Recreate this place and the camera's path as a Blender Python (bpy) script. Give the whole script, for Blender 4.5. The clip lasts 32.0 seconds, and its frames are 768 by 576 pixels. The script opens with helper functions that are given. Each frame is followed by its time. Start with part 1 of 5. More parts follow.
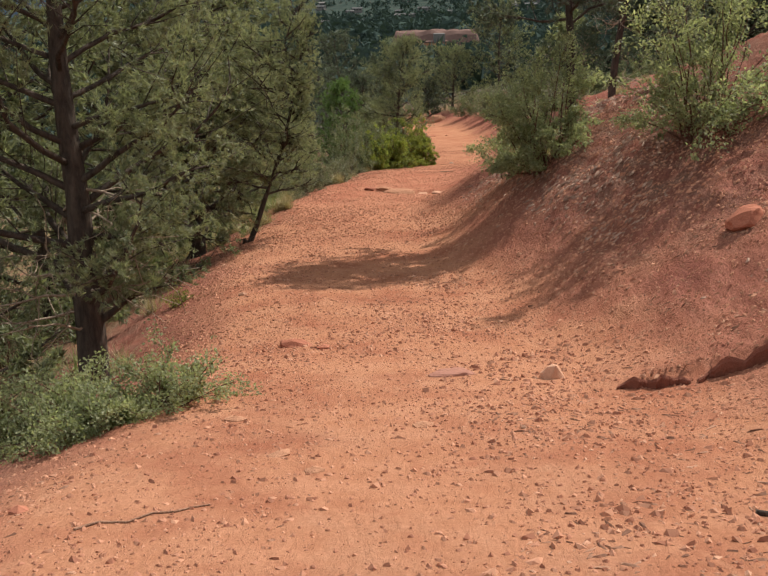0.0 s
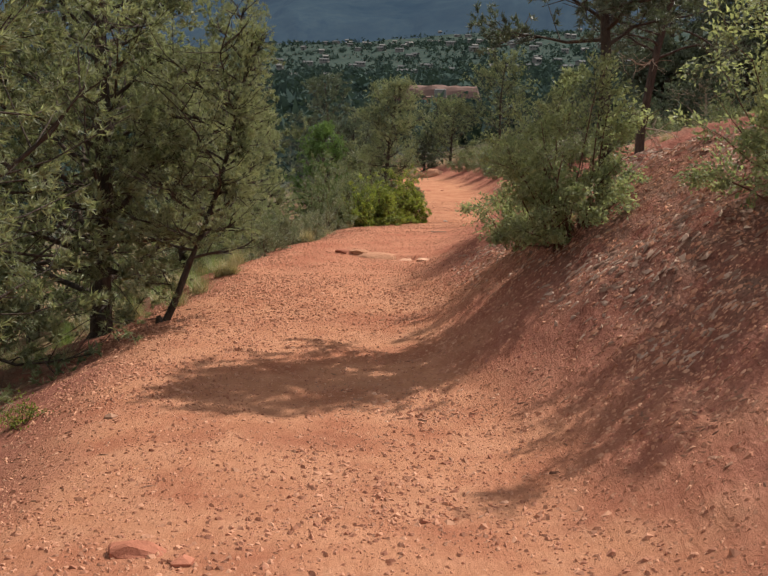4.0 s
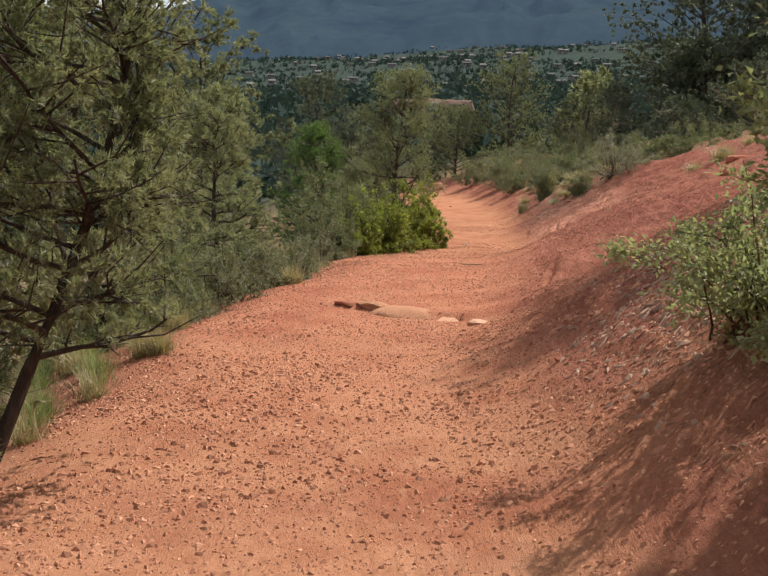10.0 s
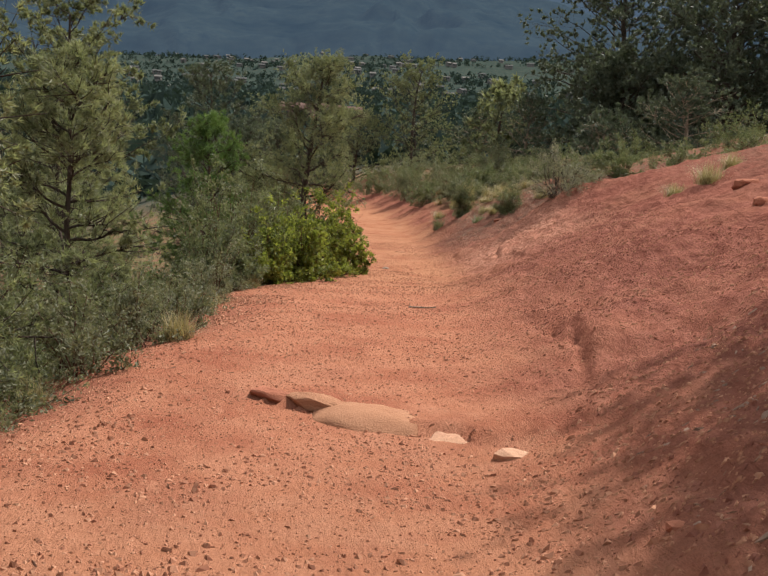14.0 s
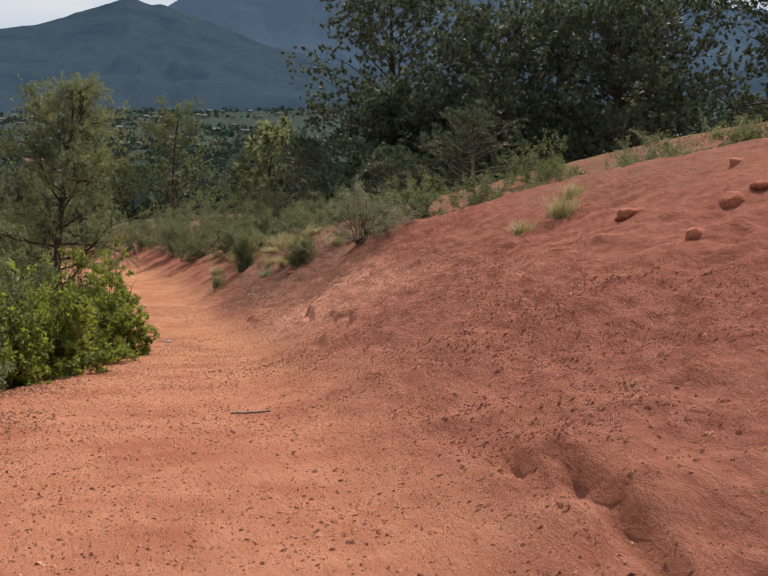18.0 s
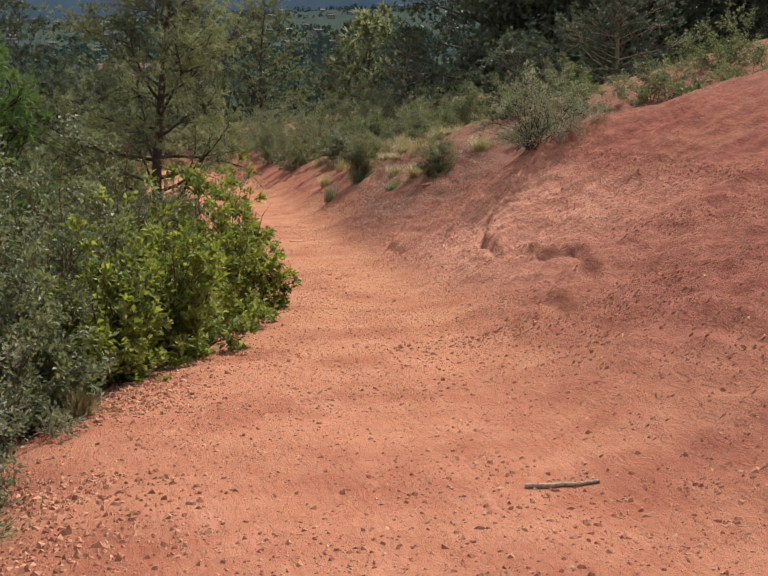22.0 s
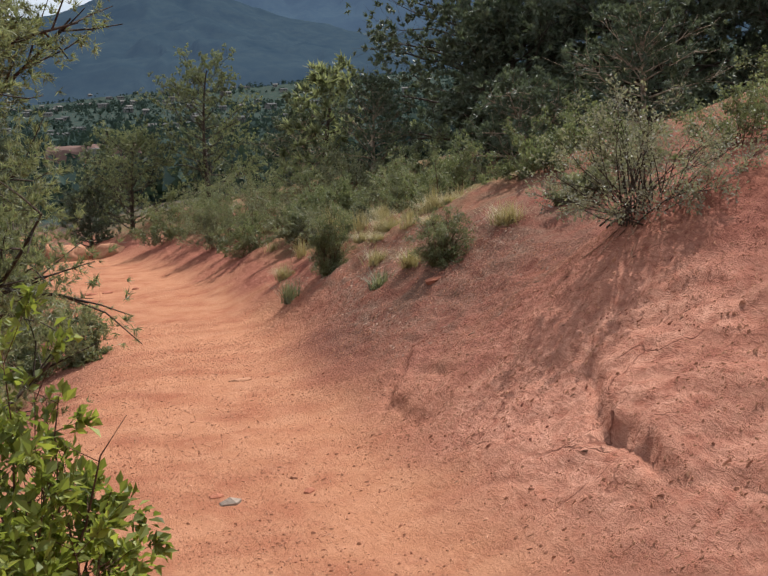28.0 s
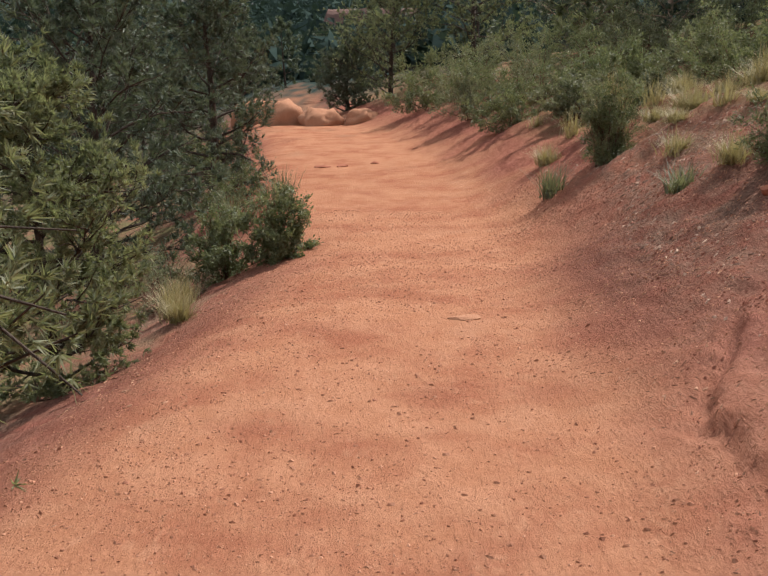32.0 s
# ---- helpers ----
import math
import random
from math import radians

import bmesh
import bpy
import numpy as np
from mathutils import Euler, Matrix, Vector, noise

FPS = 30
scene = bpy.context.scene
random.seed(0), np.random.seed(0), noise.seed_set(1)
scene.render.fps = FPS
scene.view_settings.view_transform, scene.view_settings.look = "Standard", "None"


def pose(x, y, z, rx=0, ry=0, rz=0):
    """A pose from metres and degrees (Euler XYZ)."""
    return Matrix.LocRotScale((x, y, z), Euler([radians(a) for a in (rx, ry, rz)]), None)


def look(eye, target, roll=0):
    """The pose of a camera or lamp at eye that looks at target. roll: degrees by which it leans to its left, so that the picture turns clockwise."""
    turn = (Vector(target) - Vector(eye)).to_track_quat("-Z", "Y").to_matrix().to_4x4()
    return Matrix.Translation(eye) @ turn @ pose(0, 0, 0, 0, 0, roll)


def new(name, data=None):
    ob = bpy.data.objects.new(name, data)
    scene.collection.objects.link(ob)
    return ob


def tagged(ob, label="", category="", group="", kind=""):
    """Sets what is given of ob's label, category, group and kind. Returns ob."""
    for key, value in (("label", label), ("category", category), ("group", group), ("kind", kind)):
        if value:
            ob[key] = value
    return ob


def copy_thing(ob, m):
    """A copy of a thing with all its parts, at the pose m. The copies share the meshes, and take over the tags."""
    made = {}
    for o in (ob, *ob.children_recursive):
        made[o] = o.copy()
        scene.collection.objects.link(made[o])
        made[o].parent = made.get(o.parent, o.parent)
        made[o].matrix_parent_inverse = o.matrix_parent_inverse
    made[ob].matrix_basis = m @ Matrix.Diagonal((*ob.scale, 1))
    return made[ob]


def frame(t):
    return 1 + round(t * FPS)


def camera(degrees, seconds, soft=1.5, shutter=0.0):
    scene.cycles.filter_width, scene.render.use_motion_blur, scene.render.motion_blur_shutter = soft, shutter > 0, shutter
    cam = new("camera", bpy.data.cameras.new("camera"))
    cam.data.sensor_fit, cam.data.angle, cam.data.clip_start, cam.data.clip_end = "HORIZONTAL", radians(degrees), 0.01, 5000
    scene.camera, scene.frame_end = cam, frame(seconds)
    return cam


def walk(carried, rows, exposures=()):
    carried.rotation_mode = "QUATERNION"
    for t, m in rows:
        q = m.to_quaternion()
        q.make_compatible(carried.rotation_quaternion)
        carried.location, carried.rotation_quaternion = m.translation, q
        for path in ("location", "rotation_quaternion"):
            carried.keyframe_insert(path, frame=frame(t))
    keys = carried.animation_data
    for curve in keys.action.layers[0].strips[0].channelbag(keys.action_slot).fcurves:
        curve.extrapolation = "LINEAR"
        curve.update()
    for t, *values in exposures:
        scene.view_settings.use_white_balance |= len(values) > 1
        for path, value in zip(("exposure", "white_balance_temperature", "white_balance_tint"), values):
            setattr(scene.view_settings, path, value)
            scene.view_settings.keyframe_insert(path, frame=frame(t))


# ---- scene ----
cam = camera(41.94, 32.0, 1.5)


def held(x, y, z, yaw, pitch, roll):
    return pose(x, y, z, 0, 0, yaw) @ pose(0, 0, 0, 90 + pitch) @ pose(0, 0, 0, 0, 0, roll)


# seconds, eye, yaw to the left, pitch up, roll
PATH = [
    (0.0, 0.002, 0.000, 1.501, 3.16, -16.21, -1.20),
    (0.5, -0.005, 0.416, 1.426, 7.11, -15.46, -1.84),
    (1.0, -0.091, 0.809, 1.292, 2.69, -13.50, -0.95),
    (1.5, -0.018, 1.170, 1.159, 2.04, -15.36, 0.06),
    (2.0, 0.042, 1.642, 1.101, 0.87, -16.47, -1.22),
    (2.5, 0.086, 2.210, 1.048, -4.90, -15.55, -1.81),
    (3.0, 0.109, 2.761, 0.991, 0.84, -15.48, -1.46),
    (3.5, 0.130, 3.365, 0.992, 1.14, -14.48, 0.91),
    (5.5, 0.194, 5.086, 0.854, 9.66, -10.76, -0.11),
    (6.0, 0.107, 5.622, 0.829, 10.19, -10.38, -1.44),
    (6.5, 0.044, 6.083, 0.725, 17.96, -13.40, -3.63),
    (7.0, -0.092, 6.551, 0.688, 10.29, -13.34, -3.32),
    (7.5, -0.159, 7.018, 0.623, 7.25, -13.82, -2.42),
    (8.0, -0.317, 7.515, 0.490, 4.07, -14.31, -2.73),
    (8.5, -0.399, 8.056, 0.383, 1.76, -15.10, -1.00),
    (9.0, -0.445, 8.627, 0.282, 2.44, -18.10, 0.31),
    (9.5, -0.415, 9.293, 0.247, -0.44, -16.15, 0.73),
    (10.0, -0.514, 9.859, 0.194, 2.37, -12.35, 1.06),
    (10.5, -0.621, 10.423, 0.123, 2.96, -9.91, -0.85),
    (11.0, -0.739, 10.952, 0.091, 7.39, -11.04, -1.17),
    (11.5, -0.887, 11.513, 0.007, 5.96, -11.09, -0.44),
    (12.0, -0.923, 12.099, -0.030, 3.73, -13.49, 2.47),
    (12.5, -1.034, 12.599, -0.100, 1.18, -12.90, 1.15),
    (13.0, -1.028, 13.076, -0.098, -5.05, -11.60, 1.53),
    (13.5, -1.131, 13.582, -0.178, 0.87, -14.36, 4.15),
    (14.0, -1.166, 14.089, -0.217, -4.51, -11.69, 4.48),
    (14.5, -1.169, 14.564, -0.242, 1.28, -14.04, 3.75),
    (15.0, -1.197, 15.113, -0.331, -6.29, -11.82, 8.10),
    (15.5, -1.126, 15.599, -0.347, -5.46, -10.59, 4.20),
    (17.5, -1.253, 17.411, -0.611, -15.32, -8.65, 0.42),
    (18.0, -1.258, 17.861, -0.623, -17.98, -8.07, 2.73),
    (18.5, -1.369, 18.460, -0.674, -19.36, -8.06, 2.74),
    (19.0, -1.402, 18.967, -0.700, -15.92, -8.64, 2.13),
    (19.5, -1.517, 19.532, -0.777, -10.57, -12.62, 1.34),
    (20.0, -1.594, 20.089, -0.846, -15.94, -14.59, -0.41),
    (20.5, -1.624, 20.572, -0.848, -14.40, -17.45, -1.09),
    (21.0, -1.676, 21.162, -0.907, -19.94, -11.70, -3.49),
    (21.5, -1.585, 21.679, -0.920, -19.42, -11.92, 0.07),
    (22.0, -1.526, 22.232, -1.002, -13.80, -13.84, 1.35),
    (22.5, -1.346, 22.821, -1.001, -13.18, -16.83, 0.63),
    (23.0, -1.222, 23.334, -1.083, -11.98, -21.38, -0.52),
    (23.5, -1.145, 23.933, -1.136, -12.59, -20.88, -2.78),
    (24.0, -1.040, 24.427, -1.126, -11.18, -17.71, -3.22),
    (24.5, -1.061, 25.038, -1.191, -11.26, -14.21, -3.30),
    (26.5, -0.638, 27.353, -1.400, -12.95, -12.95, -3.28),
    (27.0, -0.544, 27.894, -1.441, -16.93, -10.86, -2.91),
    (27.5, -0.334, 28.358, -1.445, -15.81, -10.57, -2.11),
    (28.0, -0.233, 28.812, -1.520, -15.86, -10.00, -1.43),
    (28.5, -0.043, 29.311, -1.531, -19.21, -8.84, 0.37),
    (29.0, 0.066, 29.802, -1.609, -13.78, -10.91, -0.76),
    (29.5, 0.165, 30.353, -1.660, -15.14, -10.35, -1.53),
    (30.0, 0.340, 30.838, -1.715, -9.42, -12.53, -1.96),
    (30.5, 0.404, 31.362, -1.806, -8.41, -11.27, -2.31),
    (31.0, 0.523, 31.879, -1.882, -5.97, -14.18, -1.83),
    (31.5, 0.546, 32.389, -1.971, -2.66, -17.11, -0.53),
    (32.0, 0.586, 32.807, -2.018, -0.34, -16.95, -0.77),
]
# seconds, stops, white balance: the camera's own exposure drifts a little
EXPOSURE = [(0.0, 0.24, 6500, 10), (6.0, 0.30, 6500, 10), (9.0, 0.36, 6500, 10), (12.0, 0.28, 6500, 10), (14.0, 0.24, 6500, 10), (19.0, 0.14, 6400, 11), (21.0, 0.20, 6350, 11),
            (23.0, 0.38, 6300, 12), (27.0, 0.30, 6150, 10), (29.0, 0.28, 6150, 10), (32.0, 0.22, 6250, 11)]
walk(cam, [(t, held(*p)) for t, *p in PATH], EXPOSURE)

# ---- light ----
world = bpy.data.worlds.new("sky")
scene.world = world
world.use_nodes = True
SUN_EL, SUN_AZ = 50.0, 41.0   # degrees; azimuth from +y towards +x


def build_world():
    nt = world.node_tree
    nt.nodes.clear()
    out = nt.nodes.new("ShaderNodeOutputWorld")
    bg = nt.nodes.new("ShaderNodeBackground")
    sky = nt.nodes.new("ShaderNodeTexSky")
    sky.sky_type, sky.sun_disc = "NISHITA", False
    sky.sun_elevation, sky.sun_rotation = radians(SUN_EL), radians(SUN_AZ)
    sky.altitude, sky.dust_density = 1900, 2.0
    tc = nt.nodes.new("ShaderNodeTexCoord")
    mp = nt.nodes.new("ShaderNodeMapping")
    mp.inputs["Scale"].default_value = (1.0, 1.0, 3.0)
    nz = nt.nodes.new("ShaderNodeTexNoise")
    nz.inputs["Scale"].default_value, nz.inputs["Detail"].default_value = 2.2, 6.0
    ramp = nt.nodes.new("ShaderNodeValToRGB")
    ramp.color_ramp.elements[0].position, ramp.color_ramp.elements[1].position = 0.3, 0.52
    mix = nt.nodes.new("ShaderNodeMixRGB")
    mix.inputs[2].default_value = (9.0, 9.2, 9.5, 1)
    nt.links.new(tc.outputs["Generated"], mp.inputs[0])
    nt.links.new(mp.outputs[0], nz.inputs["Vector"])
    nt.links.new(nz.outputs[0], ramp.inputs[0])
    nt.links.new(ramp.outputs[0], mix.inputs[0])
    nt.links.new(sky.outputs[0], mix.inputs[1])
    nt.links.new(mix.outputs[0], bg.inputs[0])
    bg.inputs[1].default_value = 0.075
    nt.links.new(bg.outputs[0], out.inputs[0])


build_world()
sun_data = bpy.data.lights.new("sun", "SUN")
sun_data.energy, sun_data.angle, sun_data.color = 5.0, radians(0.7), (1.0, 0.95, 0.87)
sun = new("sun", sun_data)
_e, _a = radians(SUN_EL), radians(SUN_AZ)
SUN_DIR = Vector((math.sin(_a) * math.cos(_e), math.cos(_a) * math.cos(_e), math.sin(_e)))
sun.matrix_world = look(SUN_DIR * 60, (0, 0, 0))


# ---- materials ----
def mat_base(name):
    m = bpy.data.materials.new(name)
    m.use_nodes = True
    nt = m.node_tree
    return m, nt, nt.nodes["Principled BSDF"], nt.nodes["Material Output"]


def node(nt, kind, **inputs):
    n = nt.nodes.new(kind)
    for k, v in inputs.items():
        n.inputs[k.replace("_", " ")].default_value = v
    return n


def mixc(nt, fac, a, b, mode="MIX"):
    n = nt.nodes.new("ShaderNodeMixRGB")
    n.blend_type = mode
    for i, v in enumerate((fac, a, b)):
        if hasattr(v, "is_linked") or hasattr(v, "links"):
            nt.links.new(v, n.inputs[i])
        elif i == 0:
            n.inputs[0].default_value = v
        else:
            n.inputs[i].default_value = (*v, 1)
    return n.outputs[0]


def ramp2(nt, src, lo, hi):
    n = nt.nodes.new("ShaderNodeMapRange")
    n.inputs[1].default_value, n.inputs[2].default_value = lo, hi
    nt.links.new(src, n.inputs[0])
    return n.outputs[0]


def noise_at(nt, scale, detail=4.0, rough=0.55, stretch=None, dist=0.0):
    geo = nt.nodes.new("ShaderNodeNewGeometry")
    n = node(nt, "ShaderNodeTexNoise", Scale=scale, Detail=detail, Roughness=rough, Distortion=dist)
    if stretch:
        mp = nt.nodes.new("ShaderNodeMapping")
        mp.inputs["Scale"].default_value = stretch
        nt.links.new(geo.outputs["Position"], mp.inputs[0])
        nt.links.new(mp.outputs[0], n.inputs["Vector"])
    else:
        nt.links.new(geo.outputs["Position"], n.inputs["Vector"])
    return n.outputs[0]


def bump(nt, height, strength, distance, bsdf):
    b = node(nt, "ShaderNodeBump", Strength=strength, Distance=distance)
    nt.links.new(height, b.inputs["Height"])
    nt.links.new(b.outputs[0], bsdf.inputs["Normal"])


def dirt_material():
    m, nt, bs, _ = mat_base("red_dirt")
    att = nt.nodes.new("ShaderNodeAttribute")
    att.attribute_name = "cover"
    sep = nt.nodes.new("ShaderNodeSeparateColor")
    nt.links.new(att.outputs["Color"], sep.inputs[0])
    trodden, litter, grassy = sep.outputs[0], sep.outputs[1], sep.outputs[2]
    att2 = nt.nodes.new("ShaderNodeAttribute")
    att2.attribute_name = "bedrock"
    sep2 = nt.nodes.new("ShaderNodeSeparateColor")
    nt.links.new(att2.outputs["Color"], sep2.inputs[0])
    rocky, scree_and_shade = sep2.outputs[0], sep2.outputs[1]
    big = ramp2(nt, noise_at(nt, 0.55, 5), 0.35, 0.68)
    mid = ramp2(nt, noise_at(nt, 3.1, 6, 0.65), 0.36, 0.66)
    fine = ramp2(nt, noise_at(nt, 38, 5, 0.7), 0.3, 0.72)
    grit = ramp2(nt, noise_at(nt, 120, 3, 0.7), 0.35, 0.7)
    streak = ramp2(nt, noise_at(nt, 3.0, 6, 0.7, (3.4, 0.9, 2.6), 0.5), 0.38, 0.66)
    bank = mixc(nt, big, (0.190, 0.067, 0.049), (0.255, 0.095, 0.068))
    bank = mixc(nt, streak, bank, (0.345, 0.144, 0.105))
    bank = mixc(nt, ramp2(nt, noise_at(nt, 5.0, 6, 0.75, (2.2, 0.9, 1.8), 0.3), 0.5, 0.72), bank, (0.145, 0.048, 0.036))
    path = mixc(nt, mid, (0.390, 0.178, 0.102), (0.450, 0.220, 0.131))
    path = mixc(nt, ramp2(nt, noise_at(nt, 1.3, 5, 0.6), 0.45, 0.68), path, (0.315, 0.124, 0.073))
    path = mixc(nt, ramp2(nt, noise_at(nt, 4.5, 6, 0.7, (1.5, 0.6, 1.0), 0.6), 0.56, 0.78), path, (0.49, 0.255, 0.156))
    path = mixc(nt, sep2.outputs[2], path, mixc(nt, 1.0, path, (0.98, 0.89, 0.93), "MULTIPLY"))
    col = mixc(nt, trodden, bank, path)
    slab = mixc(nt, ramp2(nt, noise_at(nt, 5.0, 7, 0.7, (1, 1, 3), 0.8), 0.35, 0.65), (0.36, 0.148, 0.100), (0.56, 0.292, 0.205))
    col = mixc(nt, mixc(nt, 1.0, rocky, ramp2(nt, noise_at(nt, 0.8, 6, 0.65), 0.30, 0.52), "MULTIPLY"), col, slab)
    crack_at = nt.nodes.new("ShaderNodeVectorMath")
    crack_at.operation = "MULTIPLY_ADD"
    wob = node(nt, "ShaderNodeTexNoise", Scale=2.2, Detail=4.0)
    where = nt.nodes.new("ShaderNodeNewGeometry")
    nt.links.new(where.outputs["Position"], wob.inputs["Vector"])
    nt.links.new(wob.outputs["Color"], crack_at.inputs[0])
    crack_at.inputs[1].default_value = (0.9, 0.9, 0.9)
    nt.links.new(where.outputs["Position"], crack_at.inputs[2])
    seams = node(nt, "ShaderNodeTexVoronoi", Scale=0.95)
    seams.feature = "DISTANCE_TO_EDGE"
    nt.links.new(crack_at.outputs[0], seams.inputs["Vector"])
    seam = mixc(nt, 1.0, ramp2(nt, seams.outputs["Distance"], 0.022, 0.004), mixc(nt, 1.0, rocky, ramp2(nt, noise_at(nt, 1.1, 3), 0.45, 0.6), "MULTIPLY"), "MULTIPLY")
    col = mixc(nt, mixc(nt, 1.0, seam, (0.75, 0.75, 0.75), "MULTIPLY"), col, (0.13, 0.05, 0.036))
    # dark grit tone, for loose gravel and for shade painted on the bank
    dark_grit = mixc(nt, fine, (0.110, 0.044, 0.033), (0.255, 0.108, 0.078))
    col = mixc(nt, mixc(nt, 1.0, scree_and_shade, ramp2(nt, noise_at(nt, 2.4, 6, 0.7), 0.12, 0.45), "MULTIPLY"), col, dark_grit)
    duff = mixc(nt, fine, (0.07, 0.044, 0.033), (0.32, 0.20, 0.145))
    col = mixc(nt, mixc(nt, 1.0, litter, mid, "MULTIPLY"), col, duff)
    straw = mixc(nt, fine, (0.07, 0.065, 0.03), (0.27, 0.23, 0.12))
    col = mixc(nt, mixc(nt, 1.0, grassy, ramp2(nt, noise_at(nt, 1.7, 5), 0.3, 0.6), "MULTIPLY"), col, straw)
    # far scrub floor, its green shifted to blue for distance haze
    green = mixc(nt, ramp2(nt, noise_at(nt, 0.05, 6, 0.7), 0.35, 0.65), (0.030, 0.047, 0.043), (0.056, 0.076, 0.064))
    col = mixc(nt, att.outputs["Alpha"], col, green)
    gpos = nt.nodes.new("ShaderNodeNewGeometry")
    cells = []
    for sc in (27.0, 70.0):
        vo = node(nt, "ShaderNodeTexVoronoi", Scale=sc, Randomness=1.0)
        nt.links.new(gpos.outputs["Position"], vo.inputs["Vector"])
        sc_c = nt.nodes.new("ShaderNodeSeparateColor")
        nt.links.new(vo.outputs["Color"], sc_c.inputs[0])
        lump = ramp2(nt, vo.outputs["Distance"], 0.42, 0.12)
        pick = ramp2(nt, sc_c.outputs[0], 0.52, 0.60)
        cells.append((mixc(nt, 1.0, lump, pick, "MULTIPLY"), sc_c.outputs[1]))
    stony = mixc(nt, mixc(nt, 1.0, trodden, (0.75, 0.75, 0.75), "MULTIPLY"), ramp2(nt, noise_at(nt, 1.3, 7, 0.75), 0.47, 0.64), (0.0, 0.0, 0.0))
    for lump, tint in cells:
        amount = mixc(nt, 1.0, lump, stony, "MULTIPLY")
        col = mixc(nt, mixc(nt, 1.0, amount, (0.6, 0.6, 0.6), "MULTIPLY"), col, mixc(nt, tint, (0.17, 0.062, 0.045), (0.50, 0.25, 0.17)))
    col = mixc(nt, 0.34, col, mixc(nt, fine, (0.50, 0.47, 0.46), (1.2, 1.2, 1.2)), "MULTIPLY")
    col = mixc(nt, 0.22, col, mixc(nt, grit, (0.45, 0.43, 0.42), (1.35, 1.33, 1.3)), "MULTIPLY")
    nt.links.new(col, bs.inputs["Base Color"])
    bs.inputs["Roughness"].default_value = 0.95
    bs.inputs["Specular IOR Level"].default_value = 0.0
    hgt = mixc(nt, 0.22, mixc(nt, 0.72, fine, mid), grit)
    hgt = mixc(nt, 0.5, hgt, mixc(nt, 0.4, mixc(nt, 1.0, cells[0][0], stony, "MULTIPLY"), mixc(nt, 1.0, cells[1][0], stony, "MULTIPLY")))
    lumps = ramp2(nt, noise_at(nt, 9.0, 7, 0.7, (2.4, 0.8, 1.8), 0.4), 0.3, 0.7)
    hgt = mixc(nt, mixc(nt, trodden, (0.42, 0.42, 0.42), (0.35, 0.35, 0.35)), hgt, lumps)
    hgt = mixc(nt, seam, hgt, (0.0, 0.0, 0.0))
    bump(nt, hgt, 0.9, 0.028, bs)
    return m


def stone_material(name, a, b, scale=7.0, rough=0.9, spread=0.5, relief=0.012):
    m, nt, bs, _ = mat_base(name)
    rnd = nt.nodes.new("ShaderNodeNewGeometry").outputs["Random Per Island"]
    n1 = ramp2(nt, noise_at(nt, scale, 6, 0.65), 0.3, 0.7)
    n2 = ramp2(nt, noise_at(nt, scale * 9, 4, 0.7), 0.3, 0.7)
    col = mixc(nt, mixc(nt, spread, n1, rnd), a, b)
    col = mixc(nt, 0.35, col, mixc(nt, n2, (0.5, 0.48, 0.47), (1.1, 1.08, 1.05)), "MULTIPLY")
    nt.links.new(col, bs.inputs["Base Color"])
    bs.inputs["Roughness"].default_value = rough
    bs.inputs["Specular IOR Level"].default_value = 0.04
    if relief:
        bump(nt, mixc(nt, 0.5, n1, n2), 0.5, relief, bs)
    return m


def bark_material(name, a, b):
    m, nt, bs, _ = mat_base(name)
    n1 = ramp2(nt, noise_at(nt, 14, 5, 0.7, (1, 1, 0.25)), 0.3, 0.7)
    nt.links.new(mixc(nt, n1, a, b), bs.inputs["Base Color"])
    bs.inputs["Roughness"].default_value = 0.9
    bs.inputs["Specular IOR Level"].default_value = 0.1
    bump(nt, n1, 0.9, 0.02, bs)
    return m


def leaf_material(name, dark, light, tip, translucent=0.35, gloss=0.35):
    """Foliage: each leaf or needle has its own tint, and lets some light through."""
    m, nt, bs, out = mat_base(name)
    geo = nt.nodes.new("ShaderNodeNewGeometry")
    patch = ramp2(nt, noise_at(nt, 2.3, 3), 0.35, 0.65)
    col = mixc(nt, geo.outputs["Random Per Island"], dark, light)
    col = mixc(nt, mixc(nt, 0.5, patch, ramp2(nt, geo.outputs["Random Per Island"], 0.72, 1.0)), col, tip)
    nt.links.new(col, bs.inputs["Base Color"])
    bs.inputs["Roughness"].default_value = 0.55
    bs.inputs["Specular IOR Level"].default_value = gloss
    tr = nt.nodes.new("ShaderNodeBsdfTranslucent")
    nt.links.new(mixc(nt, 1.0, col, (1.2, 1.25, 0.8), "MULTIPLY"), tr.inputs[0])
    mx = nt.nodes.new("ShaderNodeMixShader")
    mx.inputs[0].default_value = translucent
    nt.links.new(bs.outputs[0], mx.inputs[1])
    nt.links.new(tr.outputs[0], mx.inputs[2])
    nt.links.new(mx.outputs[0], out.inputs["Surface"])
    return m


DIRT = dirt_material()
PEBBLE = stone_material("red_pebble", (0.28, 0.112, 0.072), (0.58, 0.31, 0.195), 20, spread=0.7, relief=0)
CLOD = stone_material("red_clod", (0.235, 0.090, 0.064), (0.40, 0.182, 0.128), 20, spread=0.6, relief=0)
DUFF = stone_material("pale_litter", (0.17, 0.098, 0.070), (0.52, 0.36, 0.27), 20, spread=0.8, relief=0)
CHIP = stone_material("litter_chip", (0.11, 0.05, 0.035), (0.44, 0.25, 0.165), 20, spread=0.8, relief=0)
